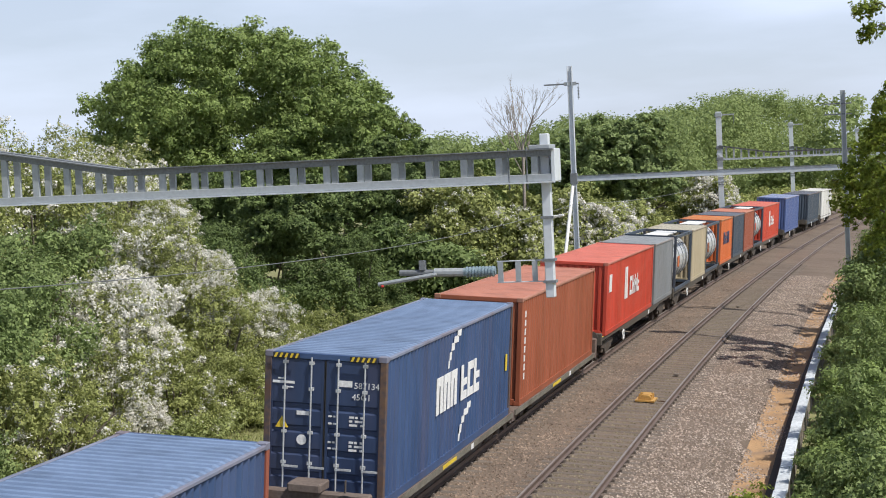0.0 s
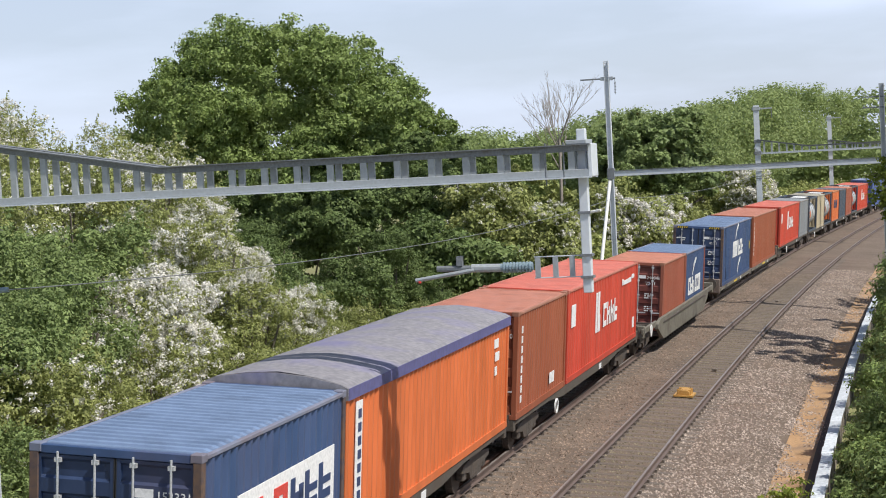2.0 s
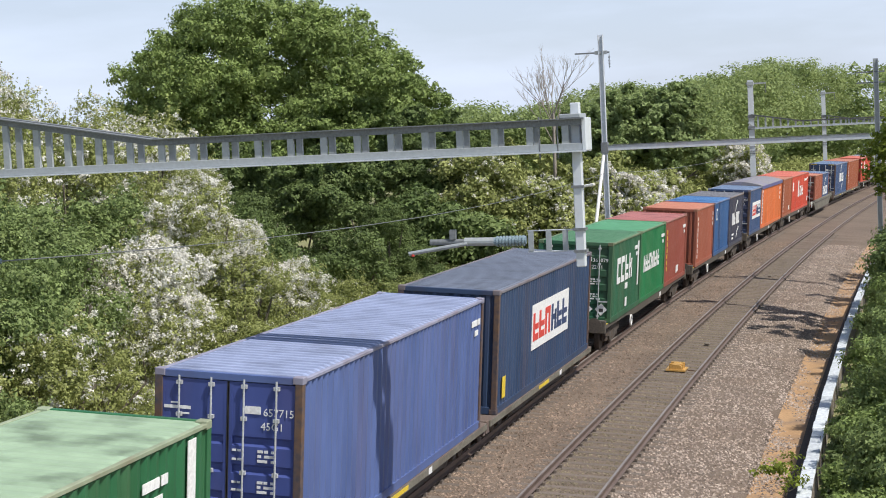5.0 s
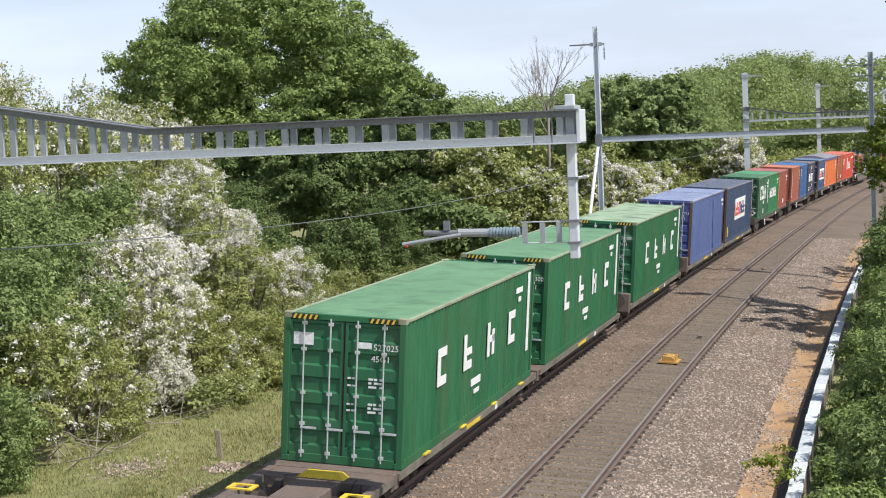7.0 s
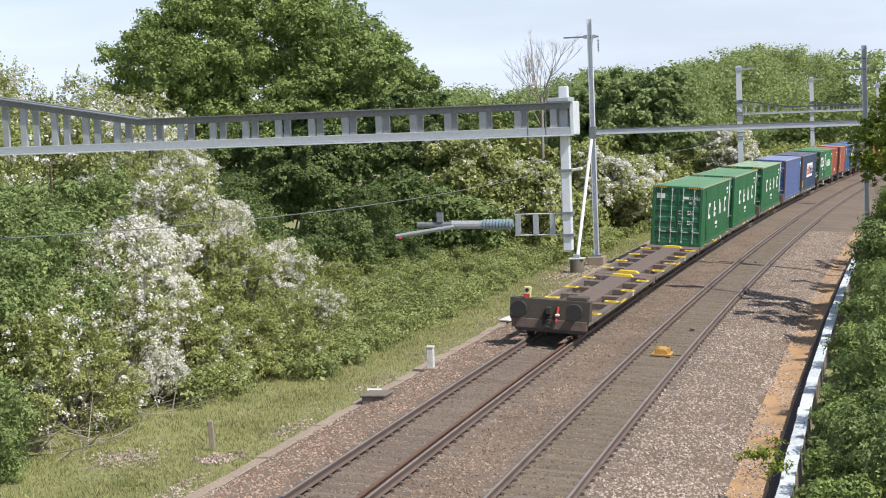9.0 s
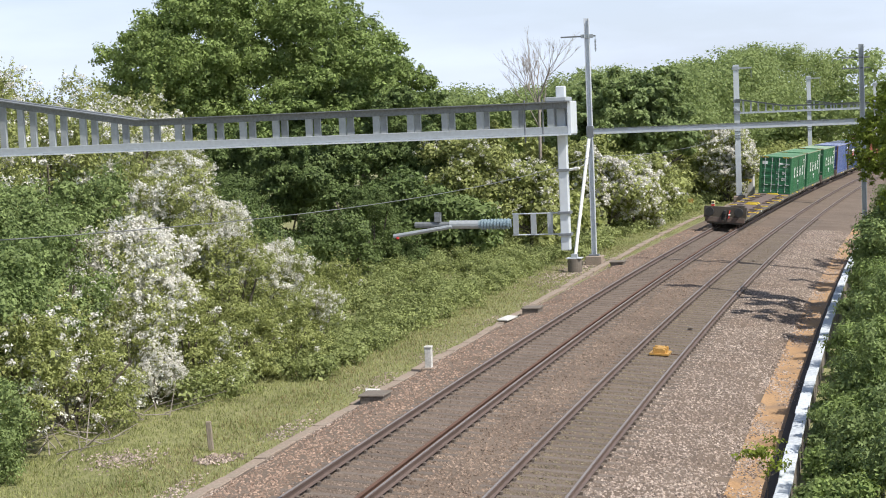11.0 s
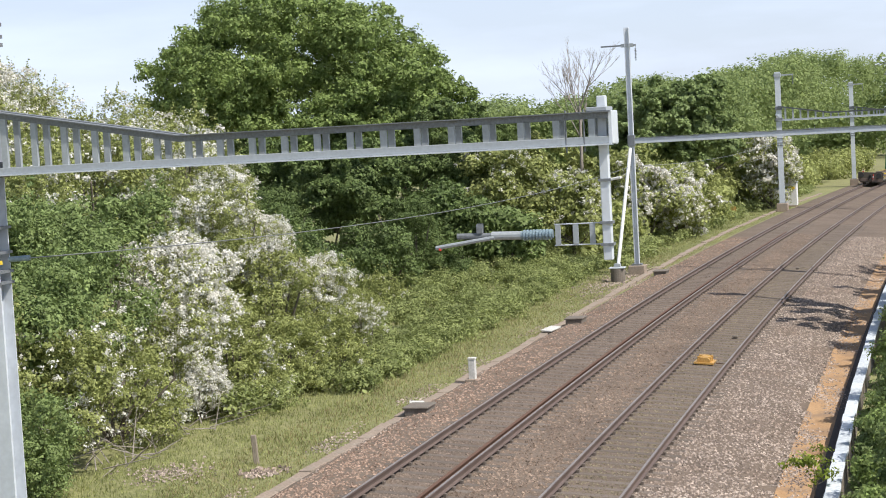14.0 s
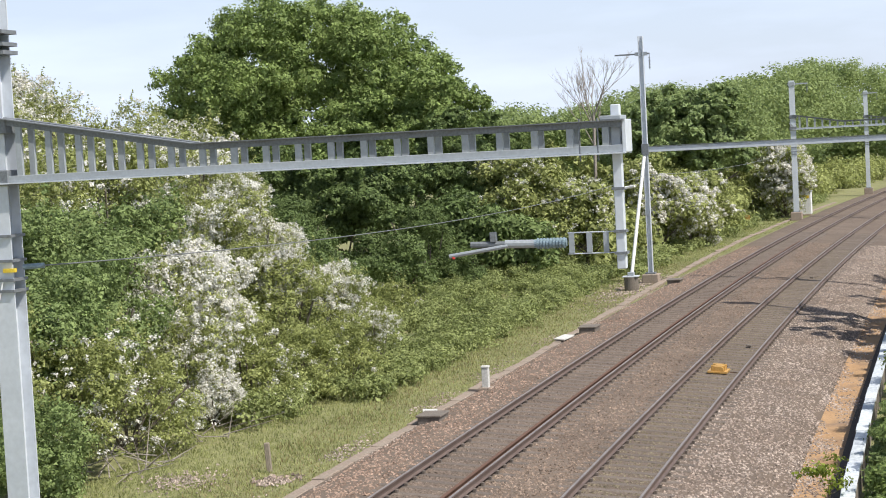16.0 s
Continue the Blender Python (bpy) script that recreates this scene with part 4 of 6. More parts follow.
def boxed_side(e, y, z, w, h):
    """A white panel with red and dark blocks."""
    mark(e, X, [(0, 0, w, h)], y, z, M["white"], "panel")
    n = w / 6.6
    mark(e, X + 0.01, [(0.12 + a, b, p, q) for a, b, p, q in blocks(3, n * 0.9, h * 0.62, n * 0.12, 0.34, 5)], y, z + h * 0.19, M["red_mark"])
    mark(e, X + 0.01, [(0.12 + w * 0.48 + a, b, p, q) for a, b, p, q in blocks(3, n * 0.9, h * 0.62, n * 0.12, 0.34, 9)], y, z + h * 0.19, PAINT["navy"])


def small_id(e, L, H, side_y=None):
    y = (L / 2 - 1.1) if side_y is None else side_y
    mark(e, X, [(0, 0, 0.5, 0.13), (0.56, 0, 0.2, 0.13), (0.3, -0.22, 0.3, 0.12)], y, H - 0.55, M["white"])


def tall_id(e, L, H, k=-1, m=None, n=8):
    mark(e, X, [(0, -0.24 * i, 0.13, 0.17) for i in range(n)], k * (L / 2 - 0.42), H - 0.55, m or M["white"])


# --- rear wagons with three tall green boxes
g1 = container(-177.85, L40, HC, LOW, "green", "tall green container with white blocks and closed rear doors", "doors", digits="527025", code="45G1", roof=ROOF["sea"], hazard=True, plate=True)
g2 = container(-163.75, L40, HC, LOW, "green", "tall green container with white blocks along the side", "doors", digits="530300", code="45G1", roof=ROOF["sea"], hazard=True)
g3 = container(-148.0, L40, HC, LOW, "green", "tall green container with a patchy bleached roof", "doors", digits="538000", code="45G1", hazard=True)
for e in (g1, g2, g3):
    mark(e, X, [q for i, (n, sd) in enumerate(((0, 3), (1, 7), (2, 11), (3, 4))) for q in [(a + i * 2.25, b, w, h) for a, b, w, h in blocks(1, 0.72, 0.78, 0, 0.34, sd)]], -3.6, 1.2, M["white"])
    mark(e, X, [(0, 0, 0.26, 2.0)], 5.3, 0.75, M["white"], "panel")
    mark(e, X, [(0.0, 0, 0.9, 0.16), (0.3, -0.2, 0.5, 0.1)], -0.6, 0.75, M["white"])
    small_id(e, L40, HC, 3.9)
b1 = container(-132.1, L40, HC, LOW, "royal", "faded royal blue container with closed rear doors", "doors", digits="657715", code="45G1", hazard=False, plain_top=True, posts=PAINT["rusty"])
small_id(b1, L40, HC)
c1 = container(-118.35, L40, HC, LOW, "navy2", "dark navy container with a white panel of red and navy blocks", "plain", posts=PAINT["rusty"])
boxed_side(c1, -2.3, 1.0, 4.9, 1.15)
mark(c1, X, [(0, 0, 0.32, 0.5)], -5.5, 0.3, M["yellow"], "panel")
# --- three twenty-foot boxes: green, emerald, maroon
d = container(-102.3, L20, STD, FLAT, "dk_green", "dull green twenty-foot container with white blocks and closed doors", "doors", digits="361079", code="22G1", plate=True, placards=True)
mark(d, X, blocks(4, 0.6, 0.85, 0.22, 0.32, 3), -2.0, 1.15, M["white"])
mark(d, X, [(0, 0, 0.24, 1.55)], 2.3, 0.75, M["white"], "panel")
mark(d, X, [(0, 0, 0.5, 0.2), (0.1, -0.6, 0.35, 0.3)], -0.3, 0.85, M["white"])
small_id(d, L20, STD, 1.6)
d = container(-96.2, L20, STD, FLAT, "emerald", "bright emerald twenty-foot container with white blocks", "plain")
mark(d, X, blocks(9, 0.34, 0.6, 0.09, 0.32, 12), -2.3, 1.05, M["white"])
small_id(d, L20, STD)
d = container(-90.05, L20, STD, FLAT, "maroon", "dull maroon twenty-foot container with yellow marks", "plain")
tall_id(d, L20, STD, -1, M["yellow"], 7)
small_id(d, L20, STD)
mark(d, X, [(0, 0, 0.3, 0.3), (0.36, 0.05, 0.25, 0.25)], 0.2, 0.3, M["white"])
# --- rust red, bright blue, charcoal
d = container(-80.55, L20, STD, FLAT, "rust", "rust red twenty-foot container with a corrugated end", "plain")
tall_id(d, L20, STD, -1)
tall_id(d, L20, STD, 1, n=3)
d = container(-74.1, L20, STD, FLAT, "blue", "bright blue twenty-foot container with weathered roof", "plain", posts=PAINT["navy"])
mark(d, X, [(0, 0, 0.4, 0.55)], -2.3, 1.7, M["white"], "panel")
mark(d, X + 0.01, [(0.1, 0.08, 0.2, 0.38)], -2.3, 1.7, PAINT["blue"], "panel")
d = container(-67.8, L20, STD, FLAT, "charcoal", "charcoal blue twenty-foot container with white blocks", "plain")
cma_side(d, 1.05, -1.9, 0.42, 0.62, 6)
swoosh(d, -0.5, 1.72, 0.75), swoosh(d, 0.2, 0.3, 0.75)
mark(d, X, [(0, 0, 0.8, 0.1), (0, -0.18, 0.6, 0.1)], -1.8, 0.5, M["white"])
# --- navy twenty with doors, orange forty with tarpaulin
d = container(-58.25, L20, STD, FLAT, "steel_blue", "navy blue twenty-foot container with closed rear doors", "doors", digits="153331", code="22G1", posts=PAINT["rusty"])
boxed_side(d, -1.75, 0.85, 4.2, 0.95)
d = container(-52.1, L40, STD, FLAT, "orange", "orange open-top container under a grey violet tarpaulin", "plain", roof=PAINT["tarp"])
bm = bmesh.new()
rows = []
for i in range(49):
    y = -L40 / 2 + 0.02 + (L40 - 0.04) * i / 48
    sag = 0.03 * (0.5 + 0.5 * math.cos(i * math.pi / 3)) + 0.02 * noise.noise((i * 0.7, 1, 2))
    rows.append([bm.verts.new((x, y, STD + zz + sag * (1 - abs(x) / 1.3))) for x, zz in ((-1.245, -0.18), (-1.245, 0.0), (-1.1, 0.06), (-0.5, 0.15), (0, 0.18), (0.5, 0.15), (1.1, 0.06), (1.245, 0.0))])
for p, q in zip(rows, rows[1:]):
    for j in range(7):
        bm.faces.new((p[j], p[j + 1], q[j + 1], q[j]))
part("tarpaulin", bm, PAINT["tarp"], d, "grey violet tarpaulin cover", smooth=True)
part("tarpaulin_skirt", solid(1.228, 1.25, -L40 / 2, L40 / 2, STD - 0.2, STD + 0.002), PAINT["violet"], d, "violet tarpaulin skirt")
arch = [(-1.24, STD - 0.2), (1.24, STD - 0.2), (1.24, STD), (1.1, STD + 0.06), (0.5, STD + 0.16), (0, STD + 0.19), (-0.5, STD + 0.16), (-1.1, STD + 0.06), (-1.24, STD)]
part("tarpaulin_skirt", prism(arch, "y", -L40 / 2 - 0.02, -L40 / 2 + 0.03), PAINT["tarp"], d)
part("tarpaulin_skirt", prism(arch, "y", L40 / 2 - 0.03, L40 / 2 + 0.02), PAINT["violet"], d)
mark(d, X, [(0, 0, 0.36, 2.0)], -5.6, 0.3, M["white"], "panel")
mark(d, X + 0.01, [(0.12, 0.1 + 0.23 * i, 0.16, 0.15) for i in range(8)], -5.6, 0.3, PAINT["navy"])
mark(d, X, [(0, 0, 0.4, 0.2), (0.1, -0.3, 0.4, 0.2), (0.1, -0.62, 0.2, 0.2)], 4.6, 2.0, M["white"])
# --- red brown twenty, red forty
d = container(-38.95, L20, STD, FLAT, "brown", "red brown twenty-foot container with closed rear doors", "doors", digits="136000", code="22G1")
tall_id(d, L20, STD, -1)
mark(d, X, [(0, 0, 0.3, 0.28), (0.36, 0.0, 0.25, 0.28)], 0.9, 0.35, M["white"])
d = container(-32.6, L40, STD, FLAT, "red", "orange red forty-foot container with white blocks", "plain")


def kay_side(d, y, k=1.0):
    mark(d, X, [(0, 0, 0.24 * k, 1.2 * k), (0.34 * k, 0.5 * k, 0.3 * k, 0.7 * k), (0.34 * k, 0, 0.4 * k, 0.5 * k)], y, 0.95, M["white"])
    mark(d, X, [(a + 1.3 * k, b, w, h) for a, b, w, h in blocks(4, 0.52 * k, 0.72 * k, 0.14 * k, 0.28, 21)], y, 1.0, M["white"])


kay_side(d, -1.8)
mark(d, X, [(0, 0, 0.6, 0.62)], -5.6, 1.5, M["white"], "panel")
mark(d, X, [(0.0, 0, 0.2, 0.2), (0.26, 0, 0.9, 0.14), (1.2, 0, 0.6, 0.16), (1.9, 0.1, 0.5, 0.13)], 2.9, 2.0, M["white"])
mark(d, X, [(0, 0, 0.35, 0.35)], 5.2, 0.4, M["white"], "panel")
# --- pocket wagon with two twenties
d = container(-14.2, L20, STD, POCKET, "rust", "rust red twenty-foot container with closed rear doors in a pocket wagon", "doors", digits="240046", code="22G1")
part("marking", solid(-1.15, -0.85, -L20 / 2 + 0.005, -L20 / 2 + 0.015, 1.9, 2.05), M["white"], d)
d = container(-8.0, L20, STD, POCKET, "steel_blue", "steel blue twenty-foot container with white blocks", "plain", posts=PAINT["rust"])
cma_side(d, 0.75, -2.1, 0.5, 0.72, 8)
swoosh(d, -0.9, 1.55, 0.9)
# --- front part of the visible train
a1 = container(4.8, L40, HC, LOW, "steel_blue", "navy blue tall container with white blocks and closed doors", "doors", digits="587134", code="45G1", hazard=True, plain_top=True, posts=PAINT["rusty"])
cma_side(a1, 1.15, -2.0, 0.58, 0.8, 2)
swoosh(a1, -1.0, 2.05, 1.0), swoosh(a1, 0.2, 0.25, 1.0)
part("warning_plate", prism([(-0.98, 1.42), (-0.72, 1.42), (-0.85, 1.64)], "y", -L40 / 2 + 0.0, -L40 / 2 + 0.012), M["yellow"], a1, "yellow warning triangle")
mark(a1, X, [(0, 0, 0.2, 0.42)], 5.35, 1.2, M["yellow"], "panel")
t1 = container(18.3, L40, HC, LOW, "brown", "red brown tall container with upright white marks", "plain")
tall_id(t1, L40, HC, -1)
k2 = container(33.4, L40, STD, FLAT, "red", "orange red forty-foot container with white blocks", "plain")
kay_side(k2, -1.8), mark(k2, X, [(0, 0, 0.55, 0.62)], -5.6, 1.5, M["white"], "panel")
container(46.2, L20, STD, FLAT, "grey", "plain grey twenty-foot steel container", "plain")


def tank(u, z, band, label):
    e = rides(thing("tank_container", Matrix.Identity(4), label, "tank container", "tank containers on the train"), u + L20 / 2, z)
    bm = rod((0, -2.75, 1.3), (0, 2.75, 1.3), 1.1, seg=28)
    part("tank", bm, PAINT["steel"], e, "white ribbed steel tank", smooth=False)
    for y in (-2.0, -0.7, 0.7, 2.0):
        part("tank_band", rod((0, y - 0.04, 1.3), (0, y + 0.04, 1.3), 1.12, seg=28), M["galv_dull"], e)
    part("badge", rod((0.75, -2.77, 1.45), (0.75, -2.755, 1.45), 0.26, seg=16), PAINT[band], e)
    mark(e, 1.115, [(-0.3, -0.25, 0.6, 0.5)], -1.2, 1.3, PAINT[band], "badge")
    for sx in (-1, 1):
        for y in (-L20 / 2 + 0.07, L20 / 2 - 0.07):
            part("frame_post", solid(sx * 1.16 - 0.06, sx * 1.16 + 0.06, y - 0.06, y + 0.06, 0, STD, 0.01), PAINT["slate"], e)
        for z0 in (0.0, STD - 0.12):
            part("frame_rail", solid(sx * 1.17 - 0.05, sx * 1.17 + 0.05, -L20 / 2 + 0.1, L20 / 2 - 0.1, z0, z0 + 0.12), PAINT["slate"], e)
    for y in (-L20 / 2 + 0.07, L20 / 2 - 0.07):
        for z0 in (0.0, STD - 0.12):
            part("frame_beam", solid(-1.1, 1.1, y - 0.05, y + 0.05, z0, z0 + 0.12), PAINT["slate"], e)
    part("walkway", solid(-0.5, 0.5, -2.7, 2.7, STD - 0.1, STD - 0.06), M["white_steel"], e)


tank(53.4, FLAT, "orange", "white tank container in a dark frame with orange badge")
container(59.75, L20, STD, FLAT, "beige", "plain beige twenty-foot steel container", "plain")
tank(66.1, FLAT, "brown", "white tank container in a dark frame")
d = container(73.3, L20, STD, FLAT, "orange", "orange twenty-foot container with dark blocks", "plain")
mark(d, X, blocks(5, 0.5, 0.7, 0.12, 0.3, 6), -1.6, 1.1, PAINT["navy"])
container(80.3, L20, STD, FLAT, "slate", "slate blue twenty-foot container", "plain")
container(87.0, L20, STD, FLAT, "rust", "rust red twenty-foot container", "plain")
tank(93.4, FLAT, "red", "white tank container in a dark frame")
d = container(99.9, L40, STD, FLAT, "red", "orange red forty-foot container with white blocks", "plain")
kay_side(d, -1.8, 0.95)
container(118.0, L40, HC, 0.85, "royal", "royal blue forty-foot container", "plain")
container(140.0, L40, HC, LOW, "slate", "dark slate forty-foot steel container", "plain")
container(155.5, L40, HC, LOW, "white", "plain white forty-foot steel container", "plain")


# --- wagons
def wheelset(e, y, r=0.42):
    for sx in (-1, 1):
        bm = rod((sx * 0.69, y, r), (sx * 0.82, y, r), r, seg=20)
        tube(bm, (sx * 0.67, y, r), (sx * 0.69, y, r), r + 0.03, seg=20)
        part("wheel", bm, M["wheel"], e)
        bm = solid(sx * 0.93 - 0.09, sx * 0.93 + 0.09, y - 0.14, y + 0.14, r - 0.14, r + 0.16, 0.03)
        part("axle_box", bm, M["steel_dark"], e)
    part("axle", rod((-0.7, y, r), (0.7, y, r), 0.08, seg=8), M["steel_dark"], e)


def bogie(e, y, top):
    for k in (-0.9, 0.9):
        wheelset(e, y + k)
    for sx in (-1, 1):
        x = sx * 0.98
        bm = prism([(y - 1.25, 0.5), (y - 0.6, 0.42), (y - 0.45, 0.24), (y + 0.45, 0.24), (y + 0.6, 0.42), (y + 1.25, 0.5), (y + 1.2, 0.64), (y + 0.4, 0.72), (y - 0.4, 0.72), (y - 1.2, 0.64)], "x", x - 0.06, x + 0.06)
        part("bogie_frame", bm, M["steel_dark"], e)
        bm = bmesh.new()
        for k in (-0.2, 0.0, 0.2):
            tube(bm, (x, y + k, 0.3), (x, y + k, 0.56), 0.08, seg=8)
        part("spring", bm, M["steel_dark"], e)
    part("bolster", solid(-0.9, 0.9, y - 0.2, y + 0.2, 0.5, top), M["steel_dark"], e)


def buffers(e, y, s, z=0.98):
    for x in (-0.88, 0.88):
        bm = rod((x, y, z), (x, y + s * 0.45, z), 0.11, seg=10)
        tube(bm, (x, y + s * 0.45, z), (x, y + s * 0.5, z), 0.24, seg=16)
        part("buffer", bm, M["steel_dark"], e)
    part("coupling", solid(-0.06, 0.06, min(y, y + s * 0.5), max(y, y + s * 0.5), z - 0.25, z - 0.08), M["steel_dark"], e)


def ring(x, y, z, r):
    """A thin upright ring facing sideways."""
    bm = bmesh.new()
    loops = []
    for k in range(18):
        a = k * math.tau / 18
        loops.append([bm.verts.new((x + dx, y + q * math.cos(a), z + q * math.sin(a))) for q, dx in ((r, -0.02), (r, 0.02), (r - 0.05, 0.02), (r - 0.05, -0.02))])
    for p, q in zip(loops, loops[1:] + loops[:1]):
        for j in range(4):
            bm.faces.new((p[j], q[j], q[(j + 1) % 4], p[(j + 1) % 4]))
    bmesh.ops.recalc_face_normals(bm, faces=bm.faces)
    return bm


def flat_wagon(u0, u1):
    L = u1 - u0
    e = rides(thing("flat_wagon", Matrix.Identity(4), "grimy dark container flat wagon on two bogies", "wagon", "wagons of the train"), (u0 + u1) / 2)
    for sx in (-1, 1):
        bm = prism([(-L / 2 + 0.4, 0.97), (L / 2 - 0.4, 0.97), (L / 2 - 0.4, 0.85), (L / 2 - 4.4, 0.85), (L / 2 - 6.2, 0.72), (-L / 2 + 6.2, 0.72), (-L / 2 + 4.4, 0.85), (-L / 2 + 0.4, 0.85)], "x", sx * 1.15 - 0.05, sx * 1.15 + 0.05)
        part("side_sill", bm, M["sill_dark"], e)
        part("twist_locks", solid(sx * 1.13 - 0.06, sx * 1.13 + 0.06, -L / 2 + 0.6, -L / 2 + 0.8, 0.96, 0.978), M["yellow"], e)
        part("number_panel", solid(sx * 1.205 - 0.006, sx * 1.205 + 0.006, 2.0, 2.35, 0.74, 0.9), M["white"], e)
        part("hand_wheel", ring(sx * 1.235, -L / 2 + 5.2, 0.6, 0.2), M["white_steel"], e, "white ring-shaped brake hand wheel")
    part("centre_sill", solid(-0.3, 0.3, -L / 2 + 0.3, L / 2 - 0.3, 0.62, 0.955), M["steel_dark"], e)
    for k in range(9):
        y = -L / 2 + 1.2 + (L - 2.4) * k / 8
        part("cross_bearer", solid(-1.1, 1.1, y - 0.1, y + 0.1, 0.72, 0.95), M["steel_dark"], e)
    for s in (-1, 1):
        y = s * (L / 2 - 0.35)
        part("headstock", solid(-1.2, 1.2, y - 0.09, y + 0.09, 0.7, 1.12, 0.02), M["sill_dark"], e)
        buffers(e, y + s * 0.09, s * 0.55)
        bogie(e, s * (L / 2 - 2.6), 0.72)
    part("brake_gear", solid(-0.7, 0.7, -1.5, 1.2, 0.34, 0.62, 0.05), M["steel_dark"], e)


def low_wagon(u0, u1, z=0.67, tail=False, guides=True, raised=()):
    """A low platform: spine, side sills, cross beams with open bays between, yellow guides."""
    L = u1 - u0
    e = rides(thing("low_container_wagon", Matrix.Identity(4), "low brown container wagon with open bays and yellow guides", "wagon", "wagons of the train"), (u0 + u1) / 2)
    part("spine", solid(-0.42, 0.42, -L / 2 + 0.05, L / 2 - 0.05, 0.3, z, 0.015), M["deck"], e)
    for sx in (-1, 1):
        part("side_sill", solid(sx * 1.16 - 0.09, sx * 1.16 + 0.09, -L / 2 + 0.05, L / 2 - 0.05, z - 0.16, z, 0.012), M["sill"], e)
        for k in range(4 if guides else 0):
            y = -L / 2 + 2.0 + (L - 4.0) * k / 3
            bm = bmesh.new()
            for x0, x1, y0, y1 in ((-0.25, 0.23, -0.21, -0.13), (-0.25, 0.23, 0.13, 0.21), (-0.25, -0.16, -0.13, 0.13), (0.14, 0.23, -0.13, 0.13)):
                box(bm, sx * 1.05 + x0, sx * 1.05 + x1, y + y0, y + y1, z + 0.002, z + 0.03)
            part("guide_plate", bm, M["yellow"], e)
        part("side_plate", solid(sx * 1.16 - 0.092, sx * 1.16 + 0.092, -L / 2 + 0.06, L / 2 - 0.06, z + 0.0005, z + 0.0015), M["deck"], e)
        part("side_stripe", solid(sx * 1.253 - 0.003, sx * 1.253 + 0.003, -1.2, 0.1, z - 0.12, z - 0.03), M["yellow"], e)
        part("number_panel", solid(sx * 1.253 - 0.003, sx * 1.253 + 0.003, 1.6, 1.85, z - 0.15, z - 0.02), M["white"], e)
        bm = prism([(-L / 2 + 2.6, z - 0.22), (L / 2 - 2.6, z - 0.22), (L / 2 - 3.2, z - 0.38), (-L / 2 + 3.2, z - 0.38)], "x", sx * 1.05 - 0.03, sx * 1.05 + 0.03)
        part("truss", bm, M["steel_dark"], e)
    n = 6
    for k in range(n + 1):
        y = -L / 2 + 0.45 + (L - 0.9) * k / n
        w = 0.4 if k in (0, n) else 0.24
        part("cross_beam", solid(-1.08, 1.08, y - w, y + w, z - 0.2, z - 0.004, 0.01), M["deck"], e)
    for s in (-1, 1):
        y = s * (L / 2 - 0.6)
        bm = prism([(-0.46, z), (0.46, z), (0.34, z + 0.09), (-0.34, z + 0.09)], "y", y - 0.17, y + 0.17)
        if guides:
            part("end_guide", bm, M["yellow"], e, "yellow wedge-shaped end guide")
        else:
            bm.free()
        part("end_beam", solid(-1.2, 1.2, s * (L / 2) - 0.14, s * (L / 2) + 0.0 if s > 0 else s * (L / 2) + 0.14, z - 0.3, z - 0.002, 0.01) if s < 0 else solid(-1.2, 1.2, L / 2 - 0.14, L / 2, z - 0.3, z - 0.002, 0.01), M["deck"], e)
        for k in (0.75, 2.1):
            wheelset(e, s * (L / 2 - k), 0.33)
    bm = solid(-1.0, 1.0, -L / 2 + 3, L / 2 - 3, 0.22, 0.3)
    part("under_tray", bm, M["steel_dark"], e)
    for y in (-3.2, -1.0, 1.5, 3.4):
        part("brake_cylinder", rod((-0.85, y, 0.42), (-0.85, y + 0.7, 0.42), 0.12, seg=10), M["steel_dark"], e)
        part("brake_cylinder", rod((0.85, y - 0.3, 0.42), (0.85, y + 0.4, 0.42), 0.1, seg=10), M["steel_dark"], e)
    for s in raised:
        y = s * (L / 2 + 0.25)
        part("headstock", solid(-1.25, 1.25, y - 0.12, y + 0.12, 0.45, 1.12, 0.03), M["deck"], e)
        part("end_box", solid(-0.3, 0.35, y - 0.3, y + 0.3, 1.12, 1.3, 0.03), M["deck"], e)
        for x in (-0.88, 0.88):
            bm = rod((x, y + s * 0.1, 0.9), (x, y + s * 0.42, 0.9), 0.15, seg=12)
            tube(bm, (x, y + s * 0.42, 0.9), (x, y + s * 0.5, 0.9), 0.27, seg=18)
            part("buffer", bm, M["steel_dark"], e)
        part("hand_rail", rod((0.75, y, 1.12), (0.75, y, 1.36), 0.02, seg=6), M["steel_dark"], e)
    if tail:
        y = -L / 2
        bm = prism([(-1.28, 1.3), (1.28, 1.3), (1.28, 0.7), (1.05, 0.27), (-1.05, 0.27), (-1.28, 0.7)], "y", y - 0.1, y + 0.35)
        part("headstock", bm, M["tail"], e, "dark olive heavy end beam")
        part("end_plate", solid(-1.2, 1.2, y + 0.35, y + 0.6, 0.6, 1.15, 0.02), M["sill"], e)
        for x in (-0.88, 0.88):
            bm = rod((x, y - 0.1, 1.02), (x, y - 0.62, 1.02), 0.15, seg=12)
            tube(bm, (x, y - 0.62, 1.02), (x, y - 0.7, 1.02), 0.28, 0.26, seg=18)
            part("buffer", bm, M["black"], e, "black round buffer")
        part("hose_coupling", rod((-0.12, y - 0.12, 0.95), (-0.16, y - 0.22, 0.5), 0.045, seg=8), M["black"], e)
        part("draw_hook", solid(-0.09, 0.09, y - 0.35, y - 0.1, 0.85, 1.1, 0.03), M["black"], e)
        part("brake_pipe", rod((0.28, y - 0.12, 1.1), (0.24, y - 0.2, 0.62), 0.04, seg=8), M["red_mark"], e, "red brake pipe")
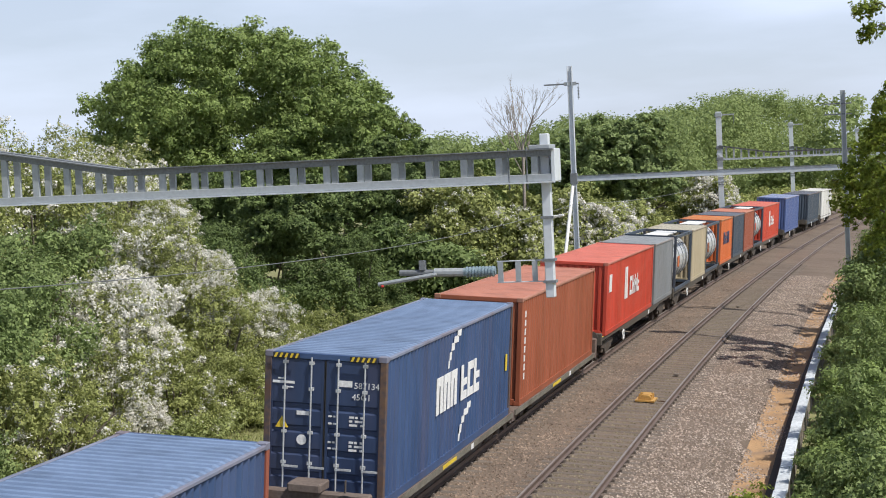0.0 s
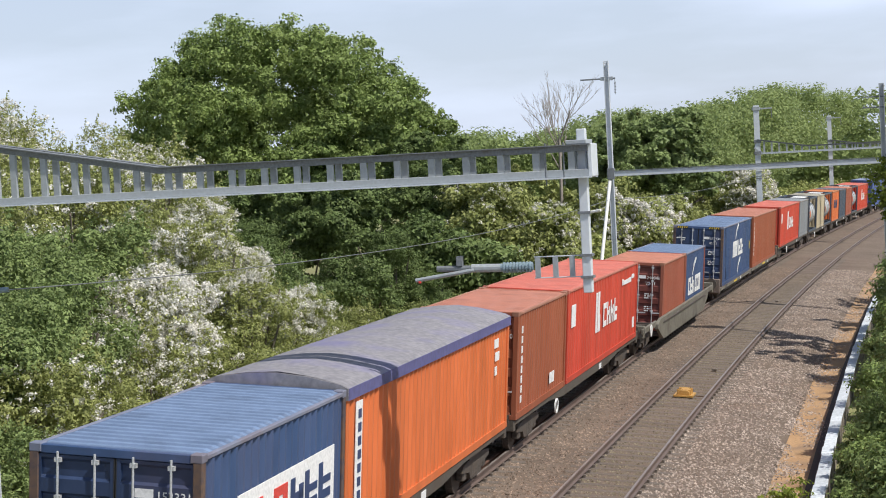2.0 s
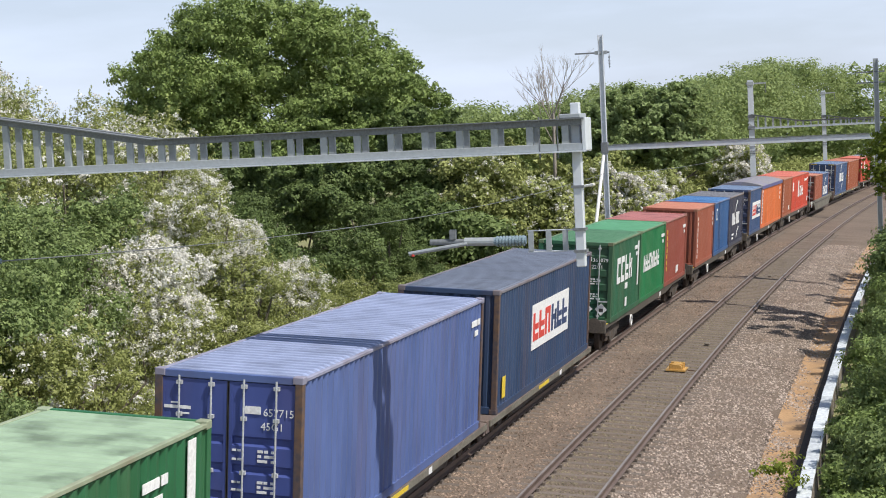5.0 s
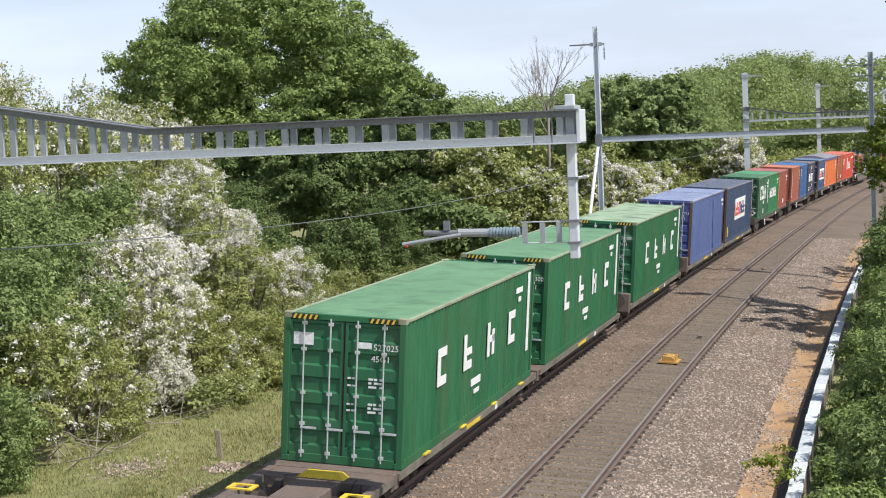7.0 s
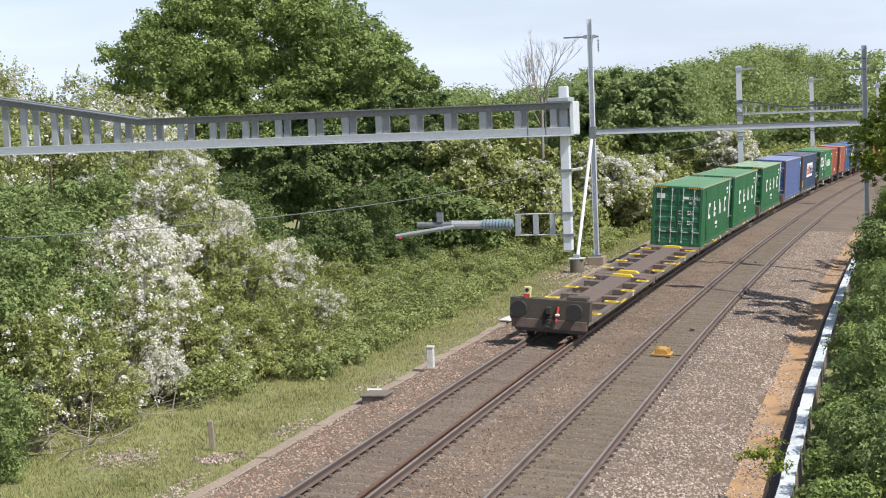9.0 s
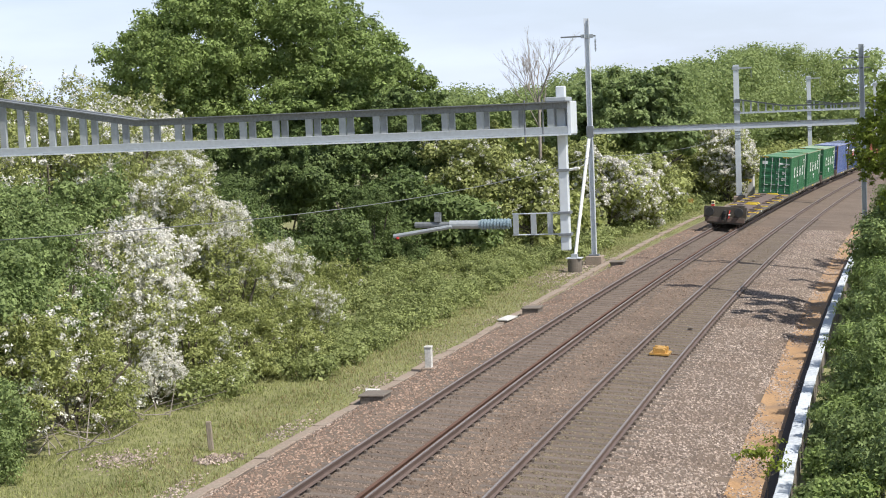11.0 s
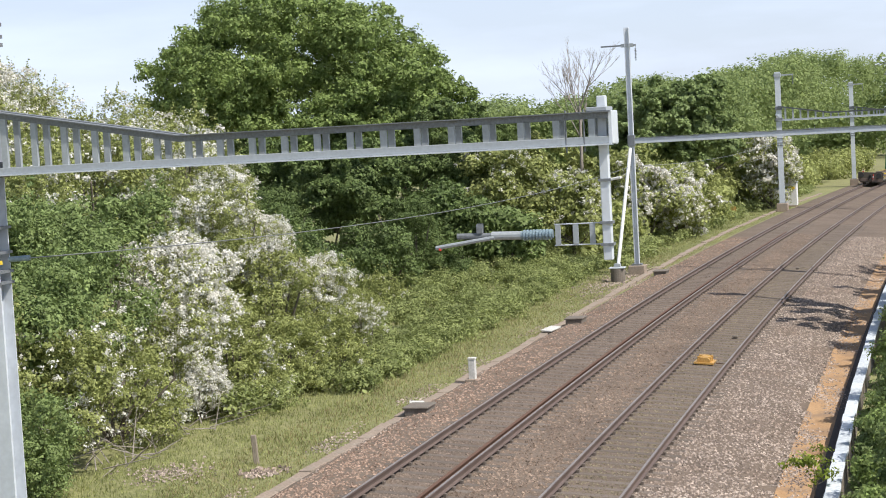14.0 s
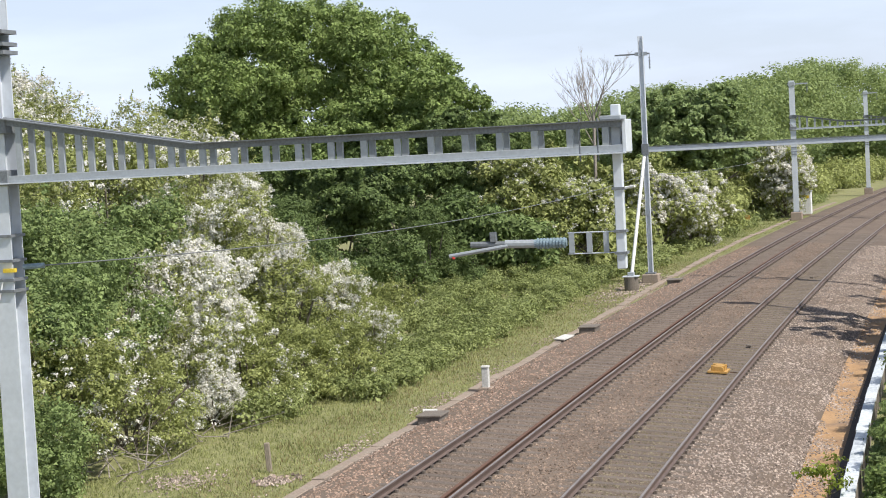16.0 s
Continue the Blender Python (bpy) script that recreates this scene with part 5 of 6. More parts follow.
        part("tail_lamp", solid(-0.87, -0.65, y - 0.08, y + 0.12, 1.3, 1.66, 0.02), M["lamp_body"], e, "pale yellow tail lamp")
        part("lamp_lens", rod((-0.76, y - 0.1, 1.56), (-0.76, y - 0.081, 1.56), 0.06, seg=12), M["black"], e)
        part("lamp_face", solid(-0.86, -0.66, y - 0.09, y - 0.082, 1.32, 1.44), M["red_mark"], e, "red lamp face")
        part("lamp_band", solid(-0.86, -0.66, y - 0.09, y - 0.082, 1.441, 1.475), M["white"], e)
        for k in range(4):
            part("chain_link", solid(-0.1 + 0.02 * (k % 2), 0.06 + 0.02 * (k % 2), y - 0.3, y - 0.22, 0.4 + 0.11 * k, 0.49 + 0.11 * k, 0.02), M["black"], e)
        part("pipe_cock", solid(0.2, 0.34, y - 0.24, y - 0.14, 0.8, 0.88, 0.02), M["white"], e, "white brake pipe cock")
        part("step_box", solid(0.5, 1.15, y + 0.05, y + 0.55, 1.3, 1.42, 0.02), M["steel_dark"], e)


def pocket_wagon(u0, u1):
    L = u1 - u0
    e = rides(thing("pocket_wagon", Matrix.Identity(4), "olive grey pocket wagon with deep solid sides", "wagon", "wagons of the train"), (u0 + u1) / 2)
    for sx in (-1, 1):
        bm = prism([(-L / 2 + 2.9, 0.95), (-L / 2 + 3.6, 1.1), (L / 2 - 3.6, 1.1), (L / 2 - 2.9, 0.95), (L / 2 - 2.9, 0.8), (L / 2 - 4.4, 0.28), (-L / 2 + 4.4, 0.28), (-L / 2 + 2.9, 0.8)], "x", sx * 1.29 - 0.06, sx * 1.29 + 0.06)
        part("side_beam", bm, M["sill"], e, "deep olive grey side beam")
        part("side_rib", solid(sx * 1.35 - 0.03, sx * 1.35 + 0.03, -L / 2 + 4.2, L / 2 - 4.2, 0.88, 0.96, 0.01), M["steel_dark"], e)
        part("end_rail", solid(sx * 1.2 - 0.05, sx * 1.2 + 0.05, -L / 2 + 0.2, -L / 2 + 3.3, 0.85, 1.05, 0.01), M["sill"], e)
        part("end_rail", solid(sx * 1.2 - 0.05, sx * 1.2 + 0.05, L / 2 - 3.3, L / 2 - 0.2, 0.85, 1.05, 0.01), M["sill"], e)
        part("hand_wheel", rod((sx * 1.27, -L / 2 + 1.7, 0.85), (sx * 1.3, -L / 2 + 1.7, 0.85), 0.22, seg=14), M["white_steel"], e)
    part("floor", solid(-1.2, 1.2, -L / 2 + 4.2, L / 2 - 4.0, 0.36, 0.48), M["steel_dark"], e)
    for s in (-1, 1):
        y = s * (L / 2 - 0.35)
        part("headstock", solid(-1.25, 1.25, y - 0.1, y + 0.1, 0.7, 1.15, 0.02), M["sill"], e)
        buffers(e, y + s * 0.1, s * 0.55)
        bogie(e, s * (L / 2 - 2.0), 0.8)
        for k in range(4):
            yy = s * (L / 2 - 0.9 - 0.7 * k)
            part("cross_bearer", solid(-1.15, 1.15, yy - 0.07, yy + 0.07, 0.82, 0.98), M["steel_dark"], e)
        part("centre_sill", solid(-0.25, 0.25, min(s * (L / 2 - 0.3), s * (L / 2 - 4.3)), max(s * (L / 2 - 0.3), s * (L / 2 - 4.3)), 0.7, 0.95), M["steel_dark"], e)


low_wagon(-207.9, -192.9, tail=True)
for a, b in ((-192.6, -178.3), (-177.9 - 0.2, -164.9 - 0.1), (-164.5, -151.0), (-148.7, -135.1), (-132.8, -119.3), (-119.0, -105.7), (4.1, 17.4), (17.7, 31.0)):
    low_wagon(a, b, guides=a < -178, raised={4.1: (-1,), -132.8: (-1,), -148.7: (-1,), -135.1: (1,), 17.7: (1,)}.get(a, ()))
for a, b in ((-103.2, -83.0), (-81.4, -60.8), (-59.1, -39.5), (-39.2, -19.6), (32.5, 52.8), (53.0, 72.6), (72.9, 93.1), (93.2, 112.8), (117.0, 131.5), (139.0, 153.2), (154.0, 169.0)):
    flat_wagon(a, b)
pocket_wagon(-18.9, 1.6)

# ================= plants =================
def cloud_mesh(name, blobs, count, size, material, seed, flat=0.75, up_bias=0.15, spray=4.2):
    """Leaves in sprays on the skins of many rounded clumps, over a darker core; each leaf a folded blade of its own."""
    rng = np.random.default_rng(seed)
    B = np.array(blobs, float)  # x, y, z, r
    w = B[:, 3] ** 2
    w /= w.sum()
    core = int(count * 0.2) if spray else 0
    if spray:
        m = max(len(B), (count - core) // 24)
        kk = np.concatenate([np.arange(len(B)), rng.choice(len(B), m - len(B), p=w)])
        dd = rng.normal(size=(m, 3))
        dd[:, 2] += up_bias + 0.2
        dd /= np.linalg.norm(dd, axis=1, keepdims=True)
        cc = B[kk, :3] + dd * (B[kk, 3] * rng.uniform(0.72, 1.12, m))[:, None] * np.array([1, 1, flat])
        rs = np.minimum(size * spray, 0.7 * B[kk, 3]) * rng.uniform(0.6, 1.25, m)
        j = np.concatenate([np.arange(m), rng.choice(m, max(0, count - core - m), p=rs ** 2 / (rs ** 2).sum())])[:count - core]
        g = np.clip(rng.normal(size=(len(j), 3)), -1.7, 1.7)
        pos = cc[j] + g * rs[j, None] * np.array([0.62, 0.62, 0.36])
        d = dd[j] + 0.35 * g
    else:
        pos, d = np.empty((0, 3)), np.empty((0, 3))
    rest = count - len(pos)
    k = rng.choice(len(B), rest, p=w)
    e = rng.normal(size=(rest, 3))
    e[:, 2] += up_bias
    e /= np.linalg.norm(e, axis=1, keepdims=True)
    rad = B[k, 3] * (np.clip(rng.normal(0.62, 0.12, rest), 0.3, 0.85) if spray else np.clip(rng.normal(0.9, 0.16, rest), 0.3, 1.22))
    pos = np.concatenate([pos, B[k, :3] + e * rad[:, None] * np.array([1, 1, flat])])
    nrm = np.concatenate([d, e]) + rng.normal(scale=0.5, size=(count, 3)) + np.array([0, 0, 0.4])
    nrm /= np.linalg.norm(nrm, axis=1, keepdims=True)
    t = np.cross(nrm, rng.normal(size=(count, 3)))
    t /= np.linalg.norm(t, axis=1, keepdims=True)
    b = np.cross(nrm, t)
    sz = size * rng.uniform(0.55, 1.25, count)[:, None]
    if spray:
        sz[count - core:] *= 1.5
    fold = nrm * sz * 0.22
    V = np.stack([pos - t * sz * 1.1, pos + t * sz * 0.7 + b * sz * 0.75 + fold, pos + t * sz * 0.8 - b * sz * 0.7 - fold], 1).reshape(-1, 3)
    me = bpy.data.meshes.new(name)
    me.vertices.add(len(V))
    me.vertices.foreach_set("co", V.ravel())
    me.loops.add(count * 3)
    me.loops.foreach_set("vertex_index", np.arange(count * 3, dtype=np.int32))
    me.polygons.add(count)
    me.polygons.foreach_set("loop_start", np.arange(0, count * 3, 3, dtype=np.int32))
    me.update(calc_edges=True)
    me.validate()
    me.materials.append(material)
    return me


def big_crown(rx, rz, z0, seed, boughs=26, sprays=16):
    """A great crown: boughs set round a broad dome, each a heap of ragged leaf sprays with dark gaps between."""
    r = random.Random(seed)
    out = []
    for i in range(boughs):
        c = -0.5 + 1.48 * (i + 0.5) / boughs
        a = i * 2.39996 + r.uniform(-0.5, 0.5)
        s = max(0.04, 1 - max(0, c) ** 2) ** 0.44
        q = r.uniform(0.74, 0.93)
        bx, by, bz = rx * q * s * math.cos(a), rx * q * s * math.sin(a), z0 + rz * (1 + q * c)
        br = rx * r.uniform(0.11, 0.2)
        for j in range(sprays):
            d = Vector((r.gauss(0, 1), r.gauss(0, 1), r.gauss(0.2, 0.7))).normalized() * r.uniform(0.7, 1.25)
            out.append((bx + d.x * br, by + d.y * br, bz + d.z * br * 0.75, br * r.uniform(0.2, 0.42)))
        out.append((bx, by, bz, br * 0.8))
    out += [(0, 0, z0 + rz, rx * 0.6), (0, 0, z0 + rz * 1.3, rx * 0.5)]
    return out


def crown_blobs(rx, rz, z0, k, seed, small=0.3):
    """Clumps heaped into a rounded, lumpy crown standing on z0."""
    r = random.Random(seed)
    out = []
    for i in range(k):
        a, c = r.uniform(0, 6.283), r.uniform(-0.75, 1.0)
        s = (1 - c * c) ** 0.36
        q = r.uniform(0.5, 0.86)
        rr = rx * small * r.uniform(0.6, 1.25)
        out.append((rx * q * s * math.cos(a), rx * q * s * math.sin(a), z0 + rz + rz * q * c, rr))
    out += [(0, 0, z0 + rz, rx * 0.55), (0, 0, z0 + rz * 1.35, rx * 0.42)]
    return out


def limbs(bm, p, d, length, r, depth, rg, spread=0.6):
    q = p + d * length
    tube(bm, p, q, r, r * 0.62, 6)
    if depth == 0:
        return
    for i in range(rg.choice((2, 3, 3))):
        nd = (d + Vector((rg.gauss(0, spread), rg.gauss(0, spread), rg.gauss(0.15, spread * 0.5)))).normalized()
        limbs(bm, p + d * length * rg.uniform(0.65, 1.0), nd, length * rg.uniform(0.55, 0.8), r * 0.58, depth - 1, rg, spread)


def bush(name, leaf, n, mat, label, seed, blossom):
    """A hedge bush with a 2 m stem of several shoots and its crown round the origin, sized where it is planted."""
    e = tree(name, T(0, 0, 0), 2.0, 2.0, -2.2, leaf, n, mat, label, "bush", seed, small=0.3, k=34, blossom=blossom, group="hedge bushes along the verge", shoots=26 if name == "hawthorn" else 8)
    rg = random.Random(seed)
    bpy.data.objects.remove([c for c in e.children if c.name.startswith("trunk")][0])
    for i in range(7):
        a = rg.uniform(0, 6.28)
        p = Vector((0.2 * math.cos(a), 0.2 * math.sin(a), -0.1))
        part("stem", rod(p, Vector((rg.gauss(0, 0.8), rg.gauss(0, 0.8), 2.1)), 0.06, 0.03, 6), M["bark"], e)
    return e


def tree(name, m, rx, rz, z0, leaf, n, mat, label, category, seed, small=0.3, k=42, blossom=0, group="", trunk_r=None, shoots=0):
    e = thing(name, m, label, category, group)
    rg = random.Random(seed)
    bm = bmesh.new()
    tr = trunk_r or max(0.05, rx * 0.06)
    tube(bm, (0, 0, -0.3), (0, 0, z0 + rz * 0.7), tr, tr * 0.6, 8)
    for i in range(6):
        a = rg.uniform(0, 6.28)
        limbs(bm, Vector((0, 0, z0 + rz * rg.uniform(0.0, 0.5))), Vector((math.cos(a), math.sin(a), rg.uniform(0.3, 1.0))).normalized(), rx * 0.45, tr * 0.5, 1, rg)
    part("trunk", bm, M["bark"], e)
    blobs = big_crown(rx, rz, z0, seed, int(k * 0.8)) if rx > 3.0 else crown_blobs(rx, rz, z0, k, seed, small)
    clumps = list(blobs)
    tops = sorted(blobs, key=lambda b: -b[2])[:max(4, len(blobs) // 2)]
    for i in range(shoots):
        b = rg.choice(tops)
        p = Vector((b[0] + rg.uniform(-0.7, 0.7) * b[3], b[1] + rg.uniform(-0.7, 0.7) * b[3], b[2] + 0.6 * b[3]))
        way = Vector((rg.gauss(0, 0.3), rg.gauss(0, 0.3), 1)).normalized() * rg.uniform(0.08, 0.17)
        blobs += [(*(p + way * j), 0.11 - 0.012 * j) for j in range(7)]
    ob = new("crown", cloud_mesh("crown", blobs, n, leaf, mat, seed))
    ob.parent = e
    if blossom:
        rng = np.random.default_rng(seed + 5)
        B = np.array(clumps)
        tufts = []
        for _ in range(blossom):
            b = B[rng.integers(len(B))]
            d = rng.normal(size=3) + np.array([0.25, -0.25, 0.45])
            d /= np.linalg.norm(d)
            c = b[:3] + d * b[3] * np.array([1, 1, 0.75]) * rng.uniform(1.05, 1.25)
            L = rng.uniform(0.15, 0.5)
            ax = np.array([rng.normal(), rng.normal(), -0.5])
            ax /= np.linalg.norm(ax)
            for j in range(rng.integers(2, 6)):
                tufts.append((*(c + ax * L * rng.uniform(-0.6, 0.6)), rng.uniform(0.06, 0.15)))
        ob = new("blossom", cloud_mesh("blossom", tufts, blossom * 24, 0.046 if m.translation.y < 70 else 0.075, M["blossom"], seed + 9, 0.9, 0.5, 0))
        ob.parent = e
        ob["label"] = "clusters of white may blossom"
    return e


def T(x, y, z=0.0, turn=0.0):
    return Matrix.Translation((x, y, z)) @ Matrix.Rotation(radians(turn), 4, "Z")


# the large oak and the trees round it
tree("oak_tree", T(-26.6, 74, 0.2), 9.1, 7.5, 1.6, 0.1, 175000, M["oak"], "large dark green oak with a broad domed crown", "tree", 11, k=120, trunk_r=0.5)
tree("oak_tree", T(-18.6, 70, 0.2), 5.0, 5.6, 0.6, 0.1, 62000, M["oak"], "dark green oak leaning out of the thicket", "tree", 12, k=60)
tree("oak_tree", T(-31.2, 75, 0.2), 4.4, 7.2, 1.1, 0.1, 42000, M["oak"], "dark green oak merging into the great oak's crown", "tree", 13, k=45)
tree("field_maple", T(-21.8, 57, 0.2), 3.3, 3.8, 0.2, 0.085, 34000, M["thicket"], "field maple with shade-darkened leaves under the great oak", "tree", 25, k=45)
tree("field_maple", T(-13.2, 62, 0.2), 3.4, 4.3, 0.4, 0.085, 44000, M["thicket"], "field maple in full leaf, darkened for shade", "tree", 14, k=45)
tree("field_maple", T(-16.5, 53, 0.2), 3.2, 3.4, 0.2, 0.085, 42000, M["thicket"], "field maple with shade-darkened leaves over the brambles", "tree", 15, k=45)
tree("hawthorn", T(-10.0, 60, 0.2), 2.6, 3.2, 0.3, 0.1, 18000, M["hawthorn"], "light green hawthorn flecked with white blossom", "hawthorn", 17, blossom=230, group="hawthorns along the line")
tree("hawthorn", T(-7.0, 61.5, 0.2), 1.8, 2.5, 0.2, 0.12, 10000, M["hawthorn"], "light green hawthorn flecked with white blossom", "hawthorn", 18, blossom=240, group="hawthorns along the line")
tree("field_maple", T(-12.0, 54, 0.2), 2.5, 2.3, 0.1, 0.11, 15000, M["thicket"], "young maple with shade-darkened leaves over the brambles", "tree", 19)
tree("field_maple", T(-9.0, 55, 0.2), 2.0, 1.6, 0.0, 0.13, 9000, M["maple"], "mid green maple scrub at the verge", "tree", 20)
for x, y, r, h, bl, sd in ((-5.6, 79, 2.4, 3.3, 1000, 30), (-4.6, 84, 2.1, 2.9, 800, 31), (-9.0, 82, 3.2, 3.6, 10, 32), (-3.2, 136, 3.0, 3.6, 600, 33),
                           (-5.4, 98, 2.6, 2.8, 120, 34), (-4.4, 122, 2.6, 2.8, 120, 35), (-7.5, 92, 3.0, 3.4, 10, 36), (-13.5, 84, 3.6, 4.2, 0, 37), (-1.2, 119, 2.5, 3.9, 1300, 38)):
    tree("hawthorn", T(x, y, 0.1), r, h, -1.3, 0.11, 13000, M["hawthorn"], "hawthorn covered in white blossom" if bl > 60 else "light green hawthorn bush beside the line", "hawthorn", sd, blossom=bl, group="hawthorns along the line")

for x, y, r, h, sd in ((-10.0, 111, 3.5, 5.4, 40), (-6.6, 114, 3.4, 5.6, 41), (-13.6, 113, 3.2, 4.6, 42)):
    tree("oak_tree", T(x, y, 0.2), r, h, 0.2, 0.16, 24000, M["far_oak"], "dark green oak at the edge of the distant wood", "tree", sd, k=50)

# hedge bushes: several kinds, each copied
KINDS = {}
for key, mat, leaf, n, bl, label, nm in (("o", "thicket", 0.05, 22000, 0, "dense bush with shade-darkened leaves behind the brambles", "maple_bush"), ("m", "maple", 0.046, 22000, 0, "dense mid green maple bush in the hedge", "maple_bush"), ("h0", "hawthorn", 0.041, 17000, 25, "light green hawthorn bush with few flowers", "hawthorn"),
                                         ("h1", "hawthorn", 0.041, 17000, 110, "hawthorn bush flecked with white blossom", "hawthorn"), ("h3", "hawthorn", 0.041, 14000, 420, "hawthorn bush half covered in white blossom", "hawthorn"), ("h2", "hawthorn", 0.043, 11000, 1150, "hawthorn bush heavy with white blossom", "hawthorn")):
    for v in range(2):
        KINDS[key, v] = bush(nm, leaf, n, M[mat], label, 50 + 2 * len(KINDS) + v, bl)
HEDGE = [
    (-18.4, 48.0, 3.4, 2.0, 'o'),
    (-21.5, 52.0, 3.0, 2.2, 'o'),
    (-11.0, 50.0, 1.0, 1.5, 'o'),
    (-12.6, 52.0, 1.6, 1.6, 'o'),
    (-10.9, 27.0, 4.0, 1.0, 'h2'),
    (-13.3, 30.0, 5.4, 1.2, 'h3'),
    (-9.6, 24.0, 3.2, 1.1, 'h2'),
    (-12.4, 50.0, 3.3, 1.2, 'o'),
    (-8.6, 6.0, 0.9, 1.6, 'm'),
    (-9.0, 9.0, 1.6, 1.8, 'h1'),
    (-9.1, 12.0, 1.3, 1.8, 'h1'),
    (-10.5, 10.0, 2.9, 2.2, 'm'),
    (-10.9, 14.0, 3.0, 2.2, 'm'),
    (-9.4, 16.0, 1.5, 1.8, 'h3'),
    (-10.3, 18.0, 3.1, 1.9, 'h2'),
    (-8.4, 15.5, 0.6, 0.9, 'h2'),
    (-8.3, 18.0, 1.2, 1.7, 'h1'),
    (-7.7, 20.0, 0.9, 1.5, 'h0'),
    (-6.8, 22.0, 0.9, 1.3, 'h0'),
    (-9.3, 23.0, 2.3, 1.9, 'h0'),
    (-8.3, 25.0, 2.2, 1.3, 'h3'),
    (-7.2, 26.5, 1.2, 0.7, 'h3'),
    (-8.9, 26.0, 2.6, 0.9, 'h2'),
    (-9.6, 28.0, 1.9, 1.5, 'h0'),
    (-12.0, 26.0, 4.3, 1.9, 'h3'),
    (-10.6, 24.0, 3.1, 1.6, 'h0'),
    (-12.8, 20.0, 4.2, 2.2, 'm'),
    (-13.2, 16.0, 4.2, 2.3, 'm'),
    (-17.0, 22.0, 5.6, 2.4, 'h1'),
    (-16.6, 26.0, 5.8, 2.4, 'h1'),
    (-15.1, 28.0, 5.0, 2.3, 'h1'),
    (-18.0, 36.0, 6.3, 2.5, 'h3'),
    (-18.3, 40.0, 5.3, 2.2, 'h1'),
    (-29.1, 44.0, 8.0, 2.5, 'h3'),
    (-27.9, 46.0, 7.8, 2.4, 'h1'),
    (-25.2, 46.0, 6.6, 2.5, 'h1'),
    (-26.4, 50.0, 7.6, 2.3, 'h1'),
    (-29.4, 40.0, 8.0, 2.8, 'h1'),
    (-13.9, 14.0, 4.2, 2.2, 'm'),
    (-10.5, 8.0, 2.1, 2.0, 'h1'),
    (-10.0, 33.0, 0.8, 1.5, 'h0'),
    (-10.5, 38.0, 0.6, 1.4, 'h0'),
    (-34.3, 52.0, 9.9, 2.4, 'h2'),
    (-13.5, 38.0, 1.8, 2.2, 'o'),
    (-17.0, 42.0, 2.4, 2.6, 'o'),
    (-13.0, 46.0, 1.8, 2.2, 'o'),
    (-20.5, 40.0, 2.4, 2.6, 'o'),
    (-23.0, 34.0, 2.5, 2.8, 'm'),
    (-19.5, 30.0, 2.5, 2.6, 'h1'),
    (-21.0, 24.0, 4.0, 2.8, 'h1'),
    (-18.0, 19.0, 3.6, 2.6, 'm'),
    (-14.5, 32.0, 2.2, 2.2, 'o'),
    (-11.5, 33.0, 1.5, 1.7, 'm'),
    (-24.0, 42.0, 5.0, 2.8, 'h1'),
]
used = set()
for i, (x, y, z, r, key) in enumerate(HEDGE):
    src = KINDS[key, i % 2]
    base = -0.1
    m = T(x, y, base, random.Random(i).uniform(0, 360))
    if (key, i % 2) in used:
        src = copy_thing(src, m)
    else:
        used.add((key, i % 2))
        src.matrix_world = m
    for ch in src.children:
        if ch.name.startswith("stem"):
            ch.scale = (r / 2, r / 2, (z - base) / 2)
        else:
            ch.location, ch.scale = (0, 0, z - base), (r / 2, r / 2, r / 2)

# brambles and nettles spilling down to the grass
rg = random.Random(77)
blobs = []
for i in range(420):
    s = 15 + 47 * rg.random()
    o = -5.6 - 5.5 * rg.random() ** 1.2 - (1.2 if s < 20 else 0) - 0.9 * max(0, (s - 40) / 20)
    p = on_line(s, o, 0)
    far = min(1, (-5.6 - o) / 4)
    blobs.append((p.x, p.y, ground_z(s, o) + 0.12 + 0.75 * far * rg.uniform(0.4, 1.1), rg.uniform(0.35, 0.75)))
tagged(new("brambles", cloud_mesh("brambles", blobs, 150000, 0.046, M["bramble"], 78, 0.8, 0.6)), "green bramble and nettle bank above the verge", "brambles", kind="stuff")


def blades(name, s0, s1, o0, o1, count, tall, material, label, seed, power=1.0):
    rng = np.random.default_rng(seed)
    V = np.empty((count, 3, 3))
    for i in range(count):
        s, o = s0 + (s1 - s0) * rng.random() ** 1.4, o0 + (o1 - o0) * rng.random() ** power
        p = on_line(s, o, 0)
        z = ground_z(s, o) - 0.04
        a, h = rng.random() * 6.28, tall * rng.uniform(0.4, 1.3) * (0.45 + 0.55 * min(1, abs(o + 2.6) / 2.2))
        w = 0.007 + 0.009 * rng.random()
        lean = rng.normal(scale=0.4 * h, size=2)
        c, d = math.cos(a) * w, math.sin(a) * w
        V[i] = ((p.x - c, p.y - d, z), (p.x + c, p.y + d, z), (p.x + lean[0], p.y + lean[1], z + h))
    F = np.arange(count * 3).reshape(-1, 3)
    return tagged(raw(name, V.reshape(-1, 3).tolist(), F.tolist(), material), label, "grass", kind="stuff")


blades("verge_grass", -2, 125, -3.1, -8.5, 135000, 0.1, M["grass"], "rough yellow-green grass on the verge", 80)
M["dry"] = foliage("dry_grass", (0.26, 0.21, 0.1), (0.36, 0.3, 0.16), 0.3, 0.3)
blades("dry_grass", -2, 70, -2.95, -5.6, 11000, 0.13, M["dry"], "dry straw-coloured grass tufts on the verge", 81)

